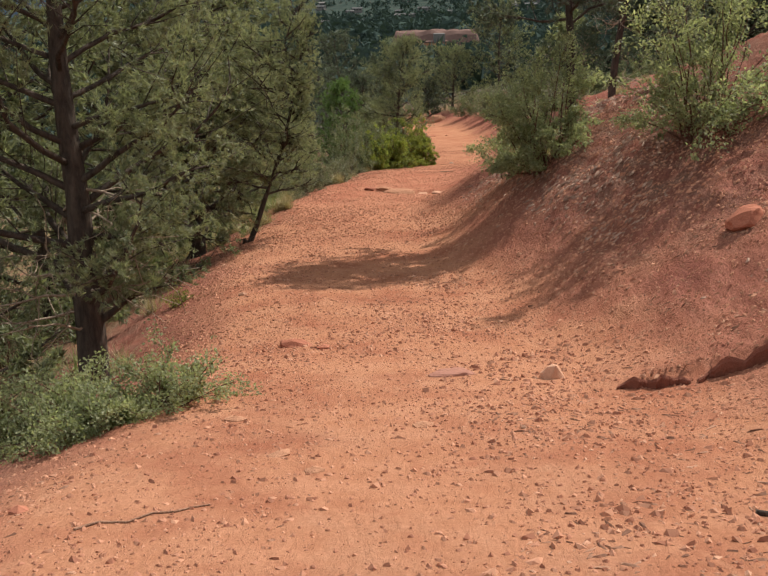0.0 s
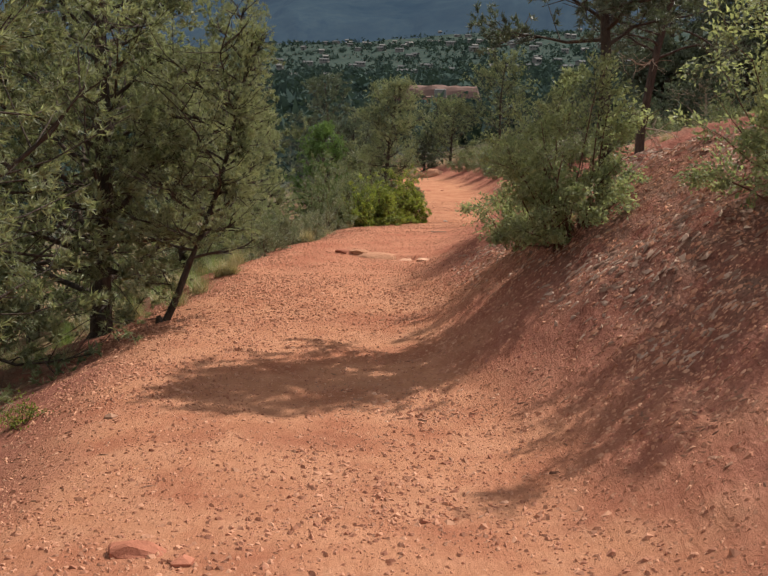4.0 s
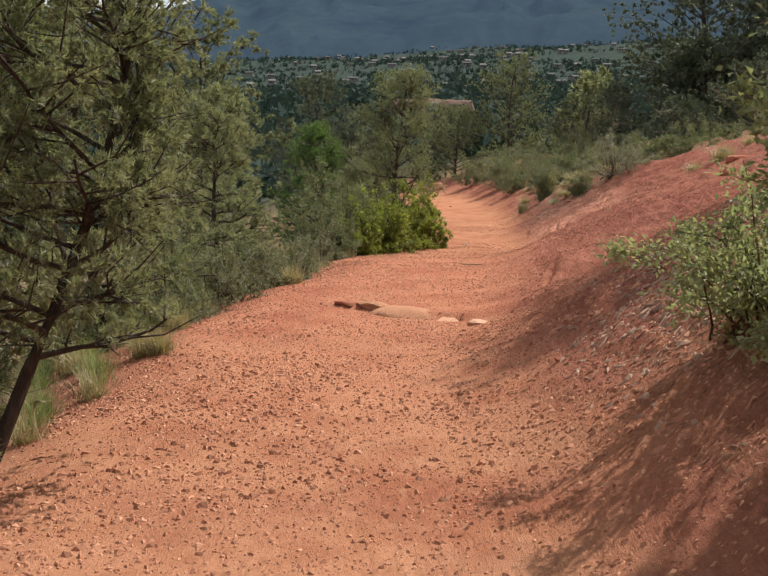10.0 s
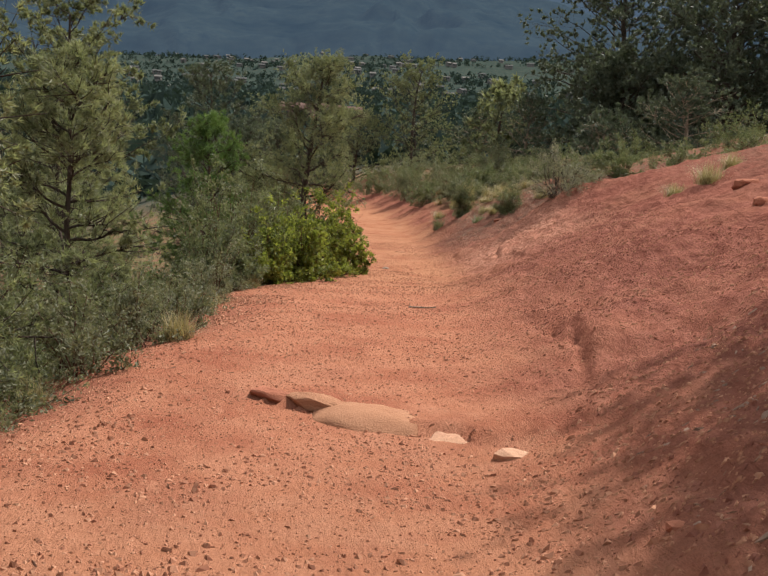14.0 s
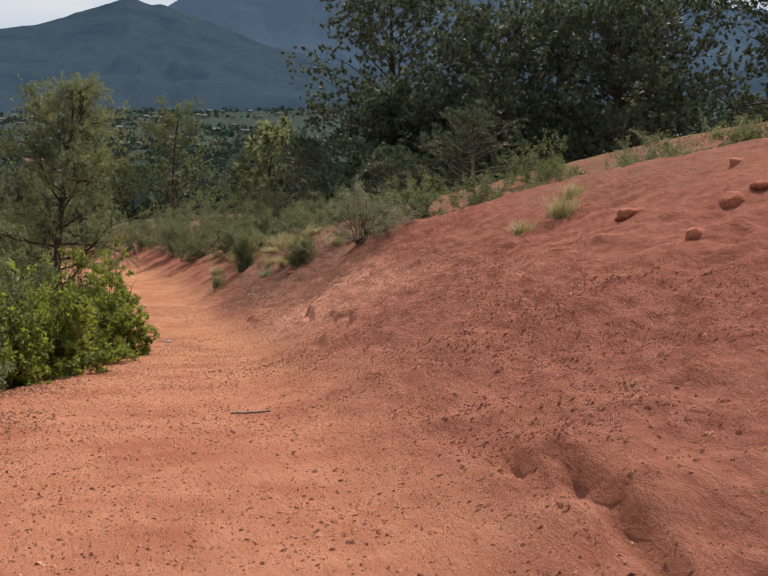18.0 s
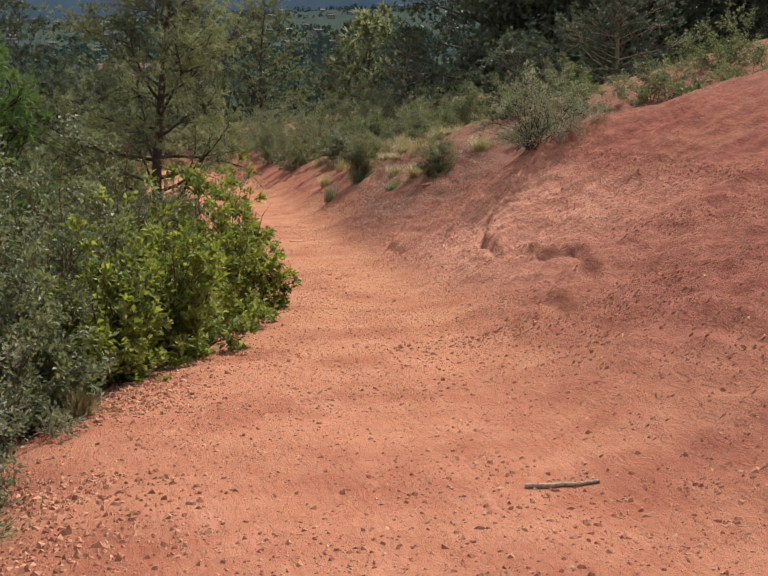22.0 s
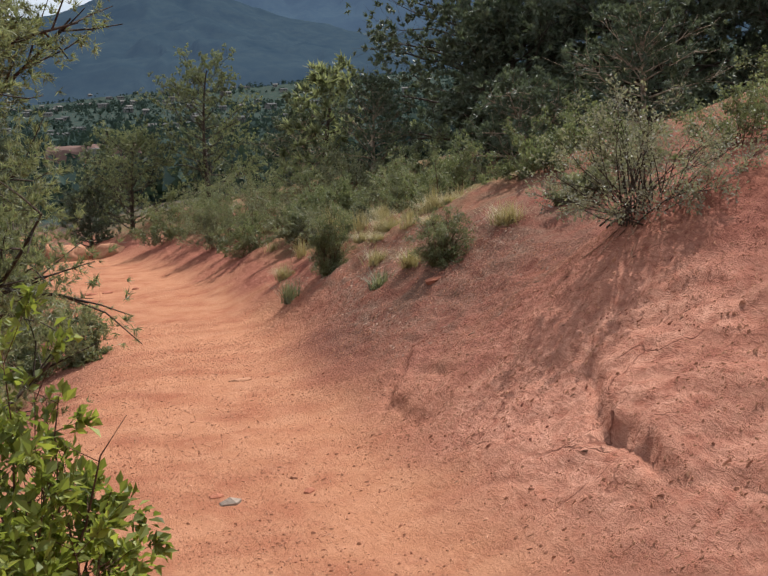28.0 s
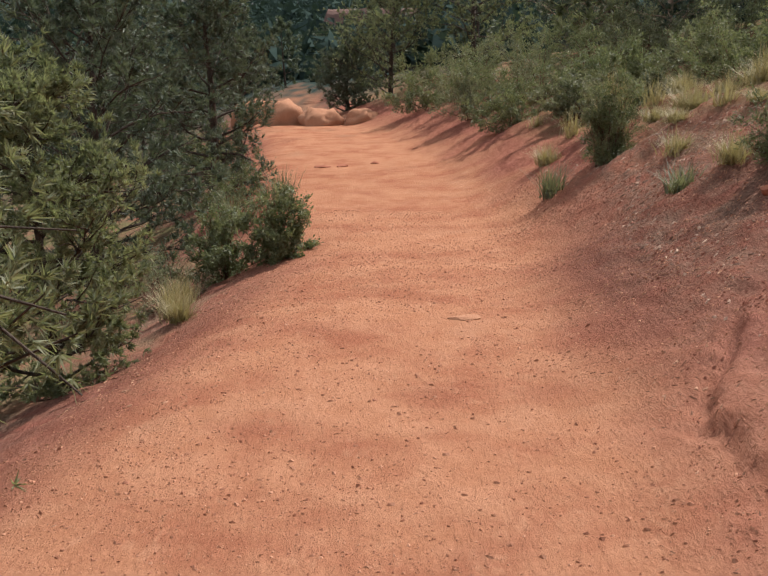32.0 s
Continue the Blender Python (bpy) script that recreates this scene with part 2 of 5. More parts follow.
PALE_STONE = stone_material("pale_sandstone", (0.44, 0.225, 0.14), (0.62, 0.37, 0.25), 6)
RED_STONE = stone_material("red_sandstone", (0.27, 0.095, 0.06), (0.46, 0.19, 0.12), 5)
# darker copy of the red sandstone, for a ledge face in shade
SHADED_STONE = stone_material("shaded_red_bedrock", (0.13, 0.050, 0.036), (0.30, 0.122, 0.082), 9, relief=0.03)
SLAB_STONE = stone_material("pink_bedrock", (0.26, 0.115, 0.08), (0.42, 0.215, 0.16), 4)
GREY_STONE = stone_material("grey_stone", (0.20, 0.16, 0.13), (0.40, 0.32, 0.26), 6)
TAN_STONE = stone_material("tan_sandstone", (0.36, 0.168, 0.098), (0.49, 0.258, 0.158), 9, relief=0.02)
BARK = bark_material("pine_bark", (0.028, 0.022, 0.018), (0.105, 0.078, 0.060))
BARK_RED = bark_material("reddish_bark", (0.06, 0.032, 0.022), (0.19, 0.10, 0.07))
TWIG = bark_material("tan_twig", (0.16, 0.085, 0.055), (0.40, 0.24, 0.16))
DEAD = bark_material("weathered_wood", (0.22, 0.155, 0.11), (0.46, 0.36, 0.27))
PINE = leaf_material("pine_needles", (0.082, 0.095, 0.052), (0.212, 0.230, 0.128), (0.35, 0.355, 0.22), 0.45)
PINE_DARK = leaf_material("dark_juniper", (0.040, 0.056, 0.038), (0.112, 0.135, 0.088), (0.165, 0.185, 0.125), 0.26)
PINE_MID = leaf_material("green_pine_needles", (0.068, 0.083, 0.047), (0.193, 0.210, 0.116), (0.325, 0.335, 0.20), 0.42)
PINE_YOUNG = leaf_material("young_pine_needles", (0.046, 0.091, 0.026), (0.117, 0.195, 0.058), (0.182, 0.260, 0.078))
SAGE = leaf_material("grey_green_leaves", (0.069, 0.078, 0.046), (0.175, 0.184, 0.108), (0.28, 0.278, 0.18))
OLIVE = leaf_material("olive_leaves", (0.105, 0.127, 0.066), (0.264, 0.286, 0.154), (0.396, 0.407, 0.231), 0.5)
OAK = leaf_material("oak_leaves", (0.045, 0.064, 0.017), (0.160, 0.190, 0.042), (0.37, 0.40, 0.085), 0.46)
BUSHY = leaf_material("bush_leaves", (0.060, 0.075, 0.038), (0.158, 0.176, 0.088), (0.255, 0.265, 0.145))
GREY = leaf_material("dry_grey_leaves", (0.12, 0.116, 0.092), (0.30, 0.286, 0.232), (0.25, 0.255, 0.165))
STRAW = leaf_material("dry_grass", (0.20, 0.16, 0.08), (0.46, 0.38, 0.22), (0.36, 0.30, 0.17), 0.3)
GRASS = leaf_material("green_grass", (0.08, 0.12, 0.03), (0.18, 0.24, 0.07), (0.30, 0.32, 0.14), 0.4)


# ---- mesh tools ----
def quick_mesh(name, v, f, mat, smooth=False):
    """A mesh from arrays of corners and of triangles or quads."""
    v, f = np.asarray(v, np.float32), np.asarray(f, np.int32)
    me = bpy.data.meshes.new(name)
    me.vertices.add(len(v))
    me.vertices.foreach_set("co", v.ravel())
    k = f.shape[1]
    me.loops.add(f.size)
    me.loops.foreach_set("vertex_index", f.ravel())
    me.polygons.add(len(f))
    me.polygons.foreach_set("loop_start", np.arange(0, f.size, k, dtype=np.int32))
    me.polygons.foreach_set("use_smooth", np.full(len(f), smooth))
    me.update(calc_edges=True)
    me.materials.append(mat)
    return me


def part(name, me, parent, label=""):
    ob = new(name, me)
    ob.parent = parent
    if label:
        tagged(ob, label)
    return ob


_TAB = np.random.default_rng(3).random((256, 256))


def vnoise(x, y, scale, seed=0):
    """Smooth value noise in -1..1."""
    u, v = np.asarray(x) * scale + 17.3 * seed, np.asarray(y) * scale + 9.1 * seed
    i, j = np.floor(u).astype(int), np.floor(v).astype(int)
    a, b = u - i, v - j
    a, b = a * a * (3 - 2 * a), b * b * (3 - 2 * b)
    t = lambda p, q: _TAB[p % 256, q % 256]
    return 2 * ((t(i, j) * (1 - a) + t(i + 1, j) * a) * (1 - b) + (t(i, j + 1) * (1 - a) + t(i + 1, j + 1) * a) * b) - 1


def fbm(x, y, scale, octaves=4, seed=0):
    return sum(vnoise(x, y, scale * 2 ** k, seed + k) / 2 ** k for k in range(octaves))


# ---- the lie of the land: knots along the trail ----
KY = [-60, -6, 0, 5, 8, 11, 14, 17, 20, 24, 28, 32, 36, 40, 45, 52, 60, 75, 90, 150, 250]
KZ = [6.0, 1.1, 0.1, -0.88, -1.40, -1.68, -1.85, -2.08, -2.32, -2.68, -3.20, -3.74, -4.32, -4.66, -5.17, -5.62, -6.15, -7.4, -8.9, -11.5, -13.3]
KR = [1.4, 1.5, 1.8, 1.95, 1.35, 0.6, 0.12, 0.0, 0.12, 0.5, 0.85, 1.65, 1.85, 2.1, 2.45, 2.2, 1.4, -1.2, -3.0, -5.0, -5.0]
KL = [-1.8, -1.9, -2.0, -1.9, -1.9, -2.4, -2.75, -2.75, -2.8, -2.1, -2.0, -1.4, -1.2, -0.8, -0.35, -1.4, -2.2, -4.5, -7.0, -9, -9]
KS = [0.3, 0.35, 0.35, 0.45, 0.60, 0.80, 1.10, 0.80, 0.50, 0.46, 0.50, 0.58, 0.66, 0.50, 0.85, 0.55, 0.50, 0.4, 0.3, 0.1, 0.05]
KC = [4, 4, 4, 3.5, 3.0, 2.6, 1.8, 2.2, 4, 5, 6, 5.5, 5, 4, 2.2, 2.5, 4, 5, 6, 6, 6]
_ys = np.arange(-60, 250.01, 0.25)


def knots(vals):
    t = np.interp(_ys, KY, vals)
    k = np.hanning(15)
    return np.convolve(np.pad(t, 7, mode="edge"), k / k.sum(), mode="valid")


TZ, TR, TL, TS, TC = (knots(v) for v in (KZ, KR, KL, KS, KC))


def softplus(d, w):
    return w * np.logaddexp(0, d / w)


# ledges worn into the bank: start, end, drop in metres, reach up the bank
LEDGES = [
    ((0.05, 19.55), (-1.4, 20.6), 0.05, 0.9),
    ((0.80, 20.5), (0.94, 21.3), 0.07, 0.4), ((0.94, 21.3), (1.14, 22.2), 0.08, 0.4), ((1.02, 22.2), (1.12, 22.6), 0.10, 0.25),
    ((2.22, 29.7), (2.72, 31.3), 0.06, 0.8), ((2.72, 31.3), (2.62, 32.85), 0.07, 0.7),
    ((2.54, 33.2), (2.73, 34.1), 0.09, 1.0), ((2.73, 34.1), (3.14, 35.3), 0.085, 1.0), ((1.72, 29.4), (1.86, 30.2), 0.07, 0.5),
    ((2.3, 36.8), (2.23, 37.5), 0.06, 0.6), ((2.23, 37.5), (2.56, 38.1), 0.08, 0.6), ((2.56, 38.1), (2.95, 39.0), 0.075, 0.6),
    ((2.82, 37.2), (2.72, 38.0), 0.07, 0.5), ((3.2, 6.42), (1.28, 6.69), 0.06, 1.4), ((1.1, 25.5), (2.6, 26.6), 0.03, 1.2),
]


def local_height(x, y):
    g = lambda t: np.interp(y, _ys, t)
    wob = 0.10 * vnoise(y, 0 * y, 0.7, 5)
    r = softplus(x - g(TR) - wob, 0.22)
    cap = g(TC)
    rise = g(TS) * (r - 0.55 * softplus(r - cap, 0.8))
    rise = 14 * (1 - np.exp(-rise / 14))
    l = softplus(g(TL) + 0.15 * vnoise(y, 0 * y, 0.55, 9) - x, 0.25)
    drop = 12 * (1 - np.exp(-0.42 * l / 12))
    on = np.exp(-(r + l))
    z = g(TZ) + rise - drop
    z = z + 0.009 * fbm(x * 0.8 + y * 0.35, y * 0.4 - x * 0.5, 0.9, 3, 2) * np.clip((48 - y) / 8, 0.3, 1) + (1 - on) * (0.06 * fbm(x, y, 0.8, 4, 4) + 0.030 * fbm(x, y, 4.5, 3, 6)) + 0.002 * fbm(x * 0.8 + y * 0.6, y * 0.5 - x * 0.6, 5, 2, 11) * np.clip((50 - y) / 10, 0, 1)
    z = z + np.minimum(r, 1.5) * 0.045 * vnoise(x * 0.35 - y * 0.12, y, 1.6, 21)
    bare = np.clip(r * 1.6, 0, 1) * np.clip((52 - y) / 6, 0, 1)
    z = z + bare * (0.020 * fbm(x * 4.2 + 0.6 * vnoise(x, y, 0.9, 15), y * 0.75, 1.0, 3, 23) + 0.018 * fbm(x * 2.0 + y * 0.5, y, 3.6, 3, 27))
    plate = 5.5 * fbm(x * 0.8 + 0.25 * y, y * 0.55 - 0.3 * x, 0.9, 4, 61)
    tread = np.floor(plate) + np.clip((plate - np.floor(plate)) / 0.22, 0, 1) - plate
    z = z + 0.030 * tread * np.exp(-((y - 34.2) / 3.4) ** 4) * np.clip((r - 0.05) * 2.5, 0, 1) * np.clip(3.4 - r, 0, 1)
    z = z + 0.45 * np.exp(-((x - 4.75) / 1.1) ** 2 - ((y - 36.9) / 1.3) ** 2)
    for (ax, ay), (bx, by), h, reach in LEDGES:
        ux, uy = bx - ax, by - ay
        n = math.hypot(ux, uy)
        ux, uy = ux / n, uy / n
        s = (x - ax) * ux + (y - ay) * uy
        d = (x - ax) * uy - (y - ay) * ux + 0.06 * vnoise(x, y, 1.6, 31) + 0.028 * vnoise(x, y, 5.0, 33) + 0.012 * vnoise(x, y, 13.0, 35)
        ends = np.clip((s + 0.25) / 0.5, 0, 1) * np.clip((n + 0.25 - s) / 0.5, 0, 1)
        z = z + h * ends * np.clip(d / 0.03 + 0.5, 0, 1) * np.clip(1 - (d - 0.1) / reach, 0, 1) - 0.5 * abs(h) * ends * np.exp(-((d + 0.045) / 0.04) ** 2)
    return z, r, l, on


def height(x, y):
    x, y = np.asarray(x, float), np.asarray(y, float)
    z, r, l, on = local_height(x, np.clip(y, -60, 250))
    dist = np.hypot(x, y)
    far = np.interp(dist, [150, 300, 600, 1000, 1500, 1900, 2300, 5200], [-12, -14, -19, -15, 4, 24, 40, -150])
    w = np.clip((dist - 110) / 140, 0, 1)
    far = far + 2.5 * fbm(x, y, 0.012, 3, 41) + 9 * fbm(x, y, 0.0035, 3, 43) * np.clip((dist - 900) / 900, 0, 1) + 0.065 * x * np.clip((dist - 400) / 600, 0, 1)
    return z * (1 - w) + far * w


def gz(x, y):
    return float(height(np.array([x]), np.array([y]))[0])


def graded(lo, hi, *knots_and_growth):
    """Grid lines that are fine between the knots (place, step) and widen outside them."""
    *ks, grow = knots_and_growth
    c = [ks[0][0]]
    for (p, step), (q, _) in zip(ks, ks[1:]):
        c += list(np.linspace(p, q, max(2, round((q - p) / step)) + 1)[1:])
    s = ks[-1][1]
    while c[-1] < hi:
        s *= grow
        c.append(c[-1] + s)
    s = ks[0][1]
    while c[0] > lo:
        s *= grow
        c.insert(0, c[0] - s)
    return np.array(c)


def build_ground():
    xs = graded(-3000, 3000, (-3.6, 0.06), (0.3, 0.038), (4.6, 0.038), 1.09)
    ys = graded(-150, 5200, (2.0, 0.085), (28.6, 0.045), (39.6, 0.09), (50, 0.1), 1.07)
    gx, gy = np.meshgrid(xs, ys)
    x, y = gx.ravel(), gy.ravel()
    v = np.stack([x, y, height(x, y)], 1)
    nx, ny = len(xs), len(ys)
    i = (np.arange(ny - 1)[:, None] * nx + np.arange(nx - 1)[None]).ravel()
    f = np.stack([i, i + 1, i + nx + 1, i + nx], 1)
    me = quick_mesh("ground", v, f, DIRT, True)
    _, r, l, on = local_height(x, np.clip(y, -60, 250))
    n = fbm(x, y, 1.3, 3, 51)
    trodden = np.clip(1.15 * np.exp(-1.6 * r - 2.2 * l) + 0.25 * n, 0, 1)
    bankduff = np.exp(-((y - 12.5) / 3.2) ** 2) * np.clip(r - 0.5, 0, 1) + np.exp(-((y - 42.5) / 4.2) ** 2) * np.clip(r - 0.2, 0, 1) * 1.2
    # last term: litter below the crest junipers, darkening for their shade too
    litter = np.clip(1.1 * np.clip(l - 0.45, 0, 1) + bankduff + 0.15 * n + 0.1 * np.clip(r - 3, 0, 2) + 0.5 * np.clip((y - 27) / 4, 0, 1) * np.clip((r - 4.2) * 0.7, 0, 1), 0, 1)
    grassy = np.clip((l - 1.2) * 0.7 + 0.4 * n, 0, 1) + 0.9 * np.clip((y - 43) / 4, 0, 1) * np.clip(r - 1.2, 0, 1)
    scrub = np.clip((np.hypot(x, y) - 70) / 50 + 0.3 * n, 0, 1)
    att = me.color_attributes.new("cover", "FLOAT_COLOR", "POINT")
    att.data.foreach_set("color", np.stack([trodden, litter, np.clip(grassy, 0, 1), scrub], 1).astype(np.float32).ravel())
    rocky = np.exp(-((y - 34.5) / 3.2) ** 2) * np.clip((r - 0.1) * 2, 0, 1) * np.clip((3.0 - r), 0, 1)
    # gully at 41 m: dark gravel, darkened further for its shade
    scree_and_shade = np.exp(-((y - 41.3) / 2.6) ** 2) * np.clip(r * 2.2, 0, 1) * np.clip(4.2 - r, 0, 1)
    # patch at 17 m: bank litter plus a bush's shade put into the colour
    scree_and_shade = scree_and_shade + 0.4 * np.exp(-((y - 17.2) / 1.5) ** 2) * np.clip((r - 0.25) * 2, 0, 1) + 0.35 * np.clip((l - 0.1) * 3, 0, 1) * np.clip(1.6 - l, 0, 1)
    scree_and_shade = scree_and_shade + 0.5 * np.clip((y - 8.5) / 2, 0, 1) * np.clip((16 - y) / 2, 0, 1) * np.clip(r - 0.3, 0, 1)
    att = me.color_attributes.new("bedrock", "FLOAT_COLOR", "POINT")
    att.data.foreach_set("color", np.stack([rocky, np.clip(scree_and_shade, 0, 1), np.clip((y - 15) / 5, 0, 1) * np.clip((33 - y) / 7, 0, 1), np.ones_like(x)], 1).astype(np.float32).ravel())
    tagged(new("ground", me), "red sandy hillside with a trodden orange dirt trail", "ground", kind="structure")


build_ground()


def build_ridge(name, label, near, crest, back, azimuths, heights, haze, seed):
    """A forested ridge beyond the valley: spurs and gullies under a crest of given slope above the eye."""
    m, nt, bs, out = mat_base(name)
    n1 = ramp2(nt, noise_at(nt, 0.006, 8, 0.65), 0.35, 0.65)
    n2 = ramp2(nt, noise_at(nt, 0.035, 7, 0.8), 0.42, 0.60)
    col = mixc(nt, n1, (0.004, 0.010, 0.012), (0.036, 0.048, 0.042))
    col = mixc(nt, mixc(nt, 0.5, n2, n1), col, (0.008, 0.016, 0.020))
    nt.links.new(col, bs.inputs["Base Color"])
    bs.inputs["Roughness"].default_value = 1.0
    # bluish glow stands in for the hazy air in front of the ridge
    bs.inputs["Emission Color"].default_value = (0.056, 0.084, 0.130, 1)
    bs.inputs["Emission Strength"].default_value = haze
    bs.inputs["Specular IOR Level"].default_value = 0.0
    az = np.radians(np.linspace(-60, 75, 620))
    d = np.linspace(near, back, 90)
    A, D = np.meshgrid(az, d)
    ridge = np.interp(np.degrees(az), azimuths, heights)
    t = np.clip((D - near) / (crest - near), 0, 1)
    x, y = D * np.sin(A), D * np.cos(A)
    spur = np.abs(fbm(A * 13 + 0.9 * fbm(A * 9, D * 0.0022, 1.0, 3, seed + 5), D * 0.0016, 1.0, 4, seed))
    foot = np.interp(D, [near, near + 350], [-70, 36])
    z = foot + (ridge[None] * crest - 36) * t ** 1.2 * (1 - (1 - t) * 0.5 * spur) - np.clip(D - crest, 0, 1e9) * 0.8 + 13 * fbm(x, y, 0.007, 4, seed + 10) * np.sqrt(t) + 0.05 * x * (1 - t)
    v = np.stack([x.ravel(), y.ravel(), z.ravel()], 1)
    nx, ny = len(az), len(d)
    i = (np.arange(ny - 1)[:, None] * nx + np.arange(nx - 1)[None]).ravel()
    f = np.stack([i, i + 1, i + nx + 1, i + nx], 1)
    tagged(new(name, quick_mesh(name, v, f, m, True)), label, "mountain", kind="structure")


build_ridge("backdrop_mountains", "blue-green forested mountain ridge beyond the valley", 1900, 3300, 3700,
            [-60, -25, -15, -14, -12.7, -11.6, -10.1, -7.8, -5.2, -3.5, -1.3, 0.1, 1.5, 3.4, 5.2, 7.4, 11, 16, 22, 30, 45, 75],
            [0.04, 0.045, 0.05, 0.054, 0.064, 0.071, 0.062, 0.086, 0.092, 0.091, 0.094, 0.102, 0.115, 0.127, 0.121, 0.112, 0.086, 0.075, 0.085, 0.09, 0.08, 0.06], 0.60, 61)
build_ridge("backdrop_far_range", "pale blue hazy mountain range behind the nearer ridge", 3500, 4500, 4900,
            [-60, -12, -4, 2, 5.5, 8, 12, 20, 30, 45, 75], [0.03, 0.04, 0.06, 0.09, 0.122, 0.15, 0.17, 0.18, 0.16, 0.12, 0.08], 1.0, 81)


# ---- plants ----
def unit(v):
    return v / (np.linalg.norm(v, axis=-1, keepdims=True) + 1e-9)


class Wood:
    """Collects tapered tubes."""

    def __init__(self):
        self.v, self.f, self.n = [], [], 0

    def tube(self, pts, r0, r1, sides=5):
        pts = np.asarray(pts, float)
        m = len(pts)
        d = unit(np.gradient(pts, axis=0))
        ref = np.where(np.abs(d[:, 2:3]) > 0.9, [[1.0, 0, 0]], [[0, 0, 1.0]])
        a = unit(np.cross(d, ref))
        b = np.cross(d, a)
        t = np.linspace(0, 2 * np.pi, sides, endpoint=False)
        rad = np.linspace(r0, r1, m)[:, None, None]
        ring = pts[:, None] + rad * (np.cos(t)[None, :, None] * a[:, None] + np.sin(t)[None, :, None] * b[:, None])
        i = self.n + np.arange((m - 1) * sides).reshape(m - 1, sides)
        j = np.roll(i, -1, 1)
        self.v.append(ring.reshape(-1, 3))
        self.f.append(np.stack([i, j, j + sides, i + sides], -1).reshape(-1, 4))
        self.n += m * sides

    def mesh(self, name, mat):
        return quick_mesh(name, np.concatenate(self.v), np.concatenate(self.f), mat, True)


def wander(rng, start, way, length, n, bend, lift=0.0):
    """A crooked line of n points."""
    way = unit(np.asarray(way, float))
    pts = [np.asarray(start, float)]
    step = length / (n - 1)
    for _ in range(n - 1):
        way = unit(way + rng.normal(0, bend, 3) + [0, 0, lift])
        pts.append(pts[-1] + way * step)
    return np.array(pts)


def along(pts, t):
    t = np.clip(t, 0, 1) * (len(pts) - 1)
    i = np.minimum(t.astype(int), len(pts) - 2)
    w = (t - i)[:, None]
    return pts[i] * (1 - w) + pts[i + 1] * w, unit(pts[i + 1] - pts[i])


def needles(rng, at, axis, k, length, width, spread):
    """k needles on each tuft, as slim blades."""
    n = len(at)
    c = np.repeat(at, k, 0)
    d = unit(np.repeat(axis, k, 0) + rng.normal(0, spread, (n * k, 3)))
    side = unit(np.cross(d, rng.normal(0, 1, (n * k, 3)))) * (width / 2)
    ln = (length * rng.uniform(0.6, 1.15, n * k))[:, None]
    c = c + d * ln * rng.uniform(0, 0.25, (n * k, 1))
    v = np.stack([c - side, c + side, c + d * ln], 1).reshape(-1, 3)
    return v, np.arange(n * k * 3).reshape(-1, 3)


def leaves(rng, at, axis, length, width, droop=0.2, cup=0.25):
    """One folded leaf at each place."""
    n = len(at)
    d = unit(axis + rng.normal(0, 0.7, (n, 3)) + [0, 0, -droop])
    s = unit(np.cross(d, unit(rng.normal(0, 0.6, (n, 3)) + [0, 0, 1.0])))
    up = np.cross(s, d)
    ln = (length * rng.uniform(0.55, 1.2, n))[:, None]
    w = ln * (width / length)
    mid = at + d * ln * 0.55
    v = np.stack([at, mid - s * w / 2 + up * w * cup, at + d * ln, mid + s * w / 2 + up * w * cup], 1).reshape(-1, 3)
    i = np.arange(n) * 4
    return v, np.concatenate([np.stack([i, i + 1, i + 2], 1), np.stack([i, i + 2, i + 3], 1)])


def place_root(name, x, y, label, category, group="", turn=0.0, sink=0.05):
    root = new(name)
    root.matrix_basis = pose(x, y, gz(x, y) - sink, 0, 0, turn)
    return tagged(root, label, category, group)


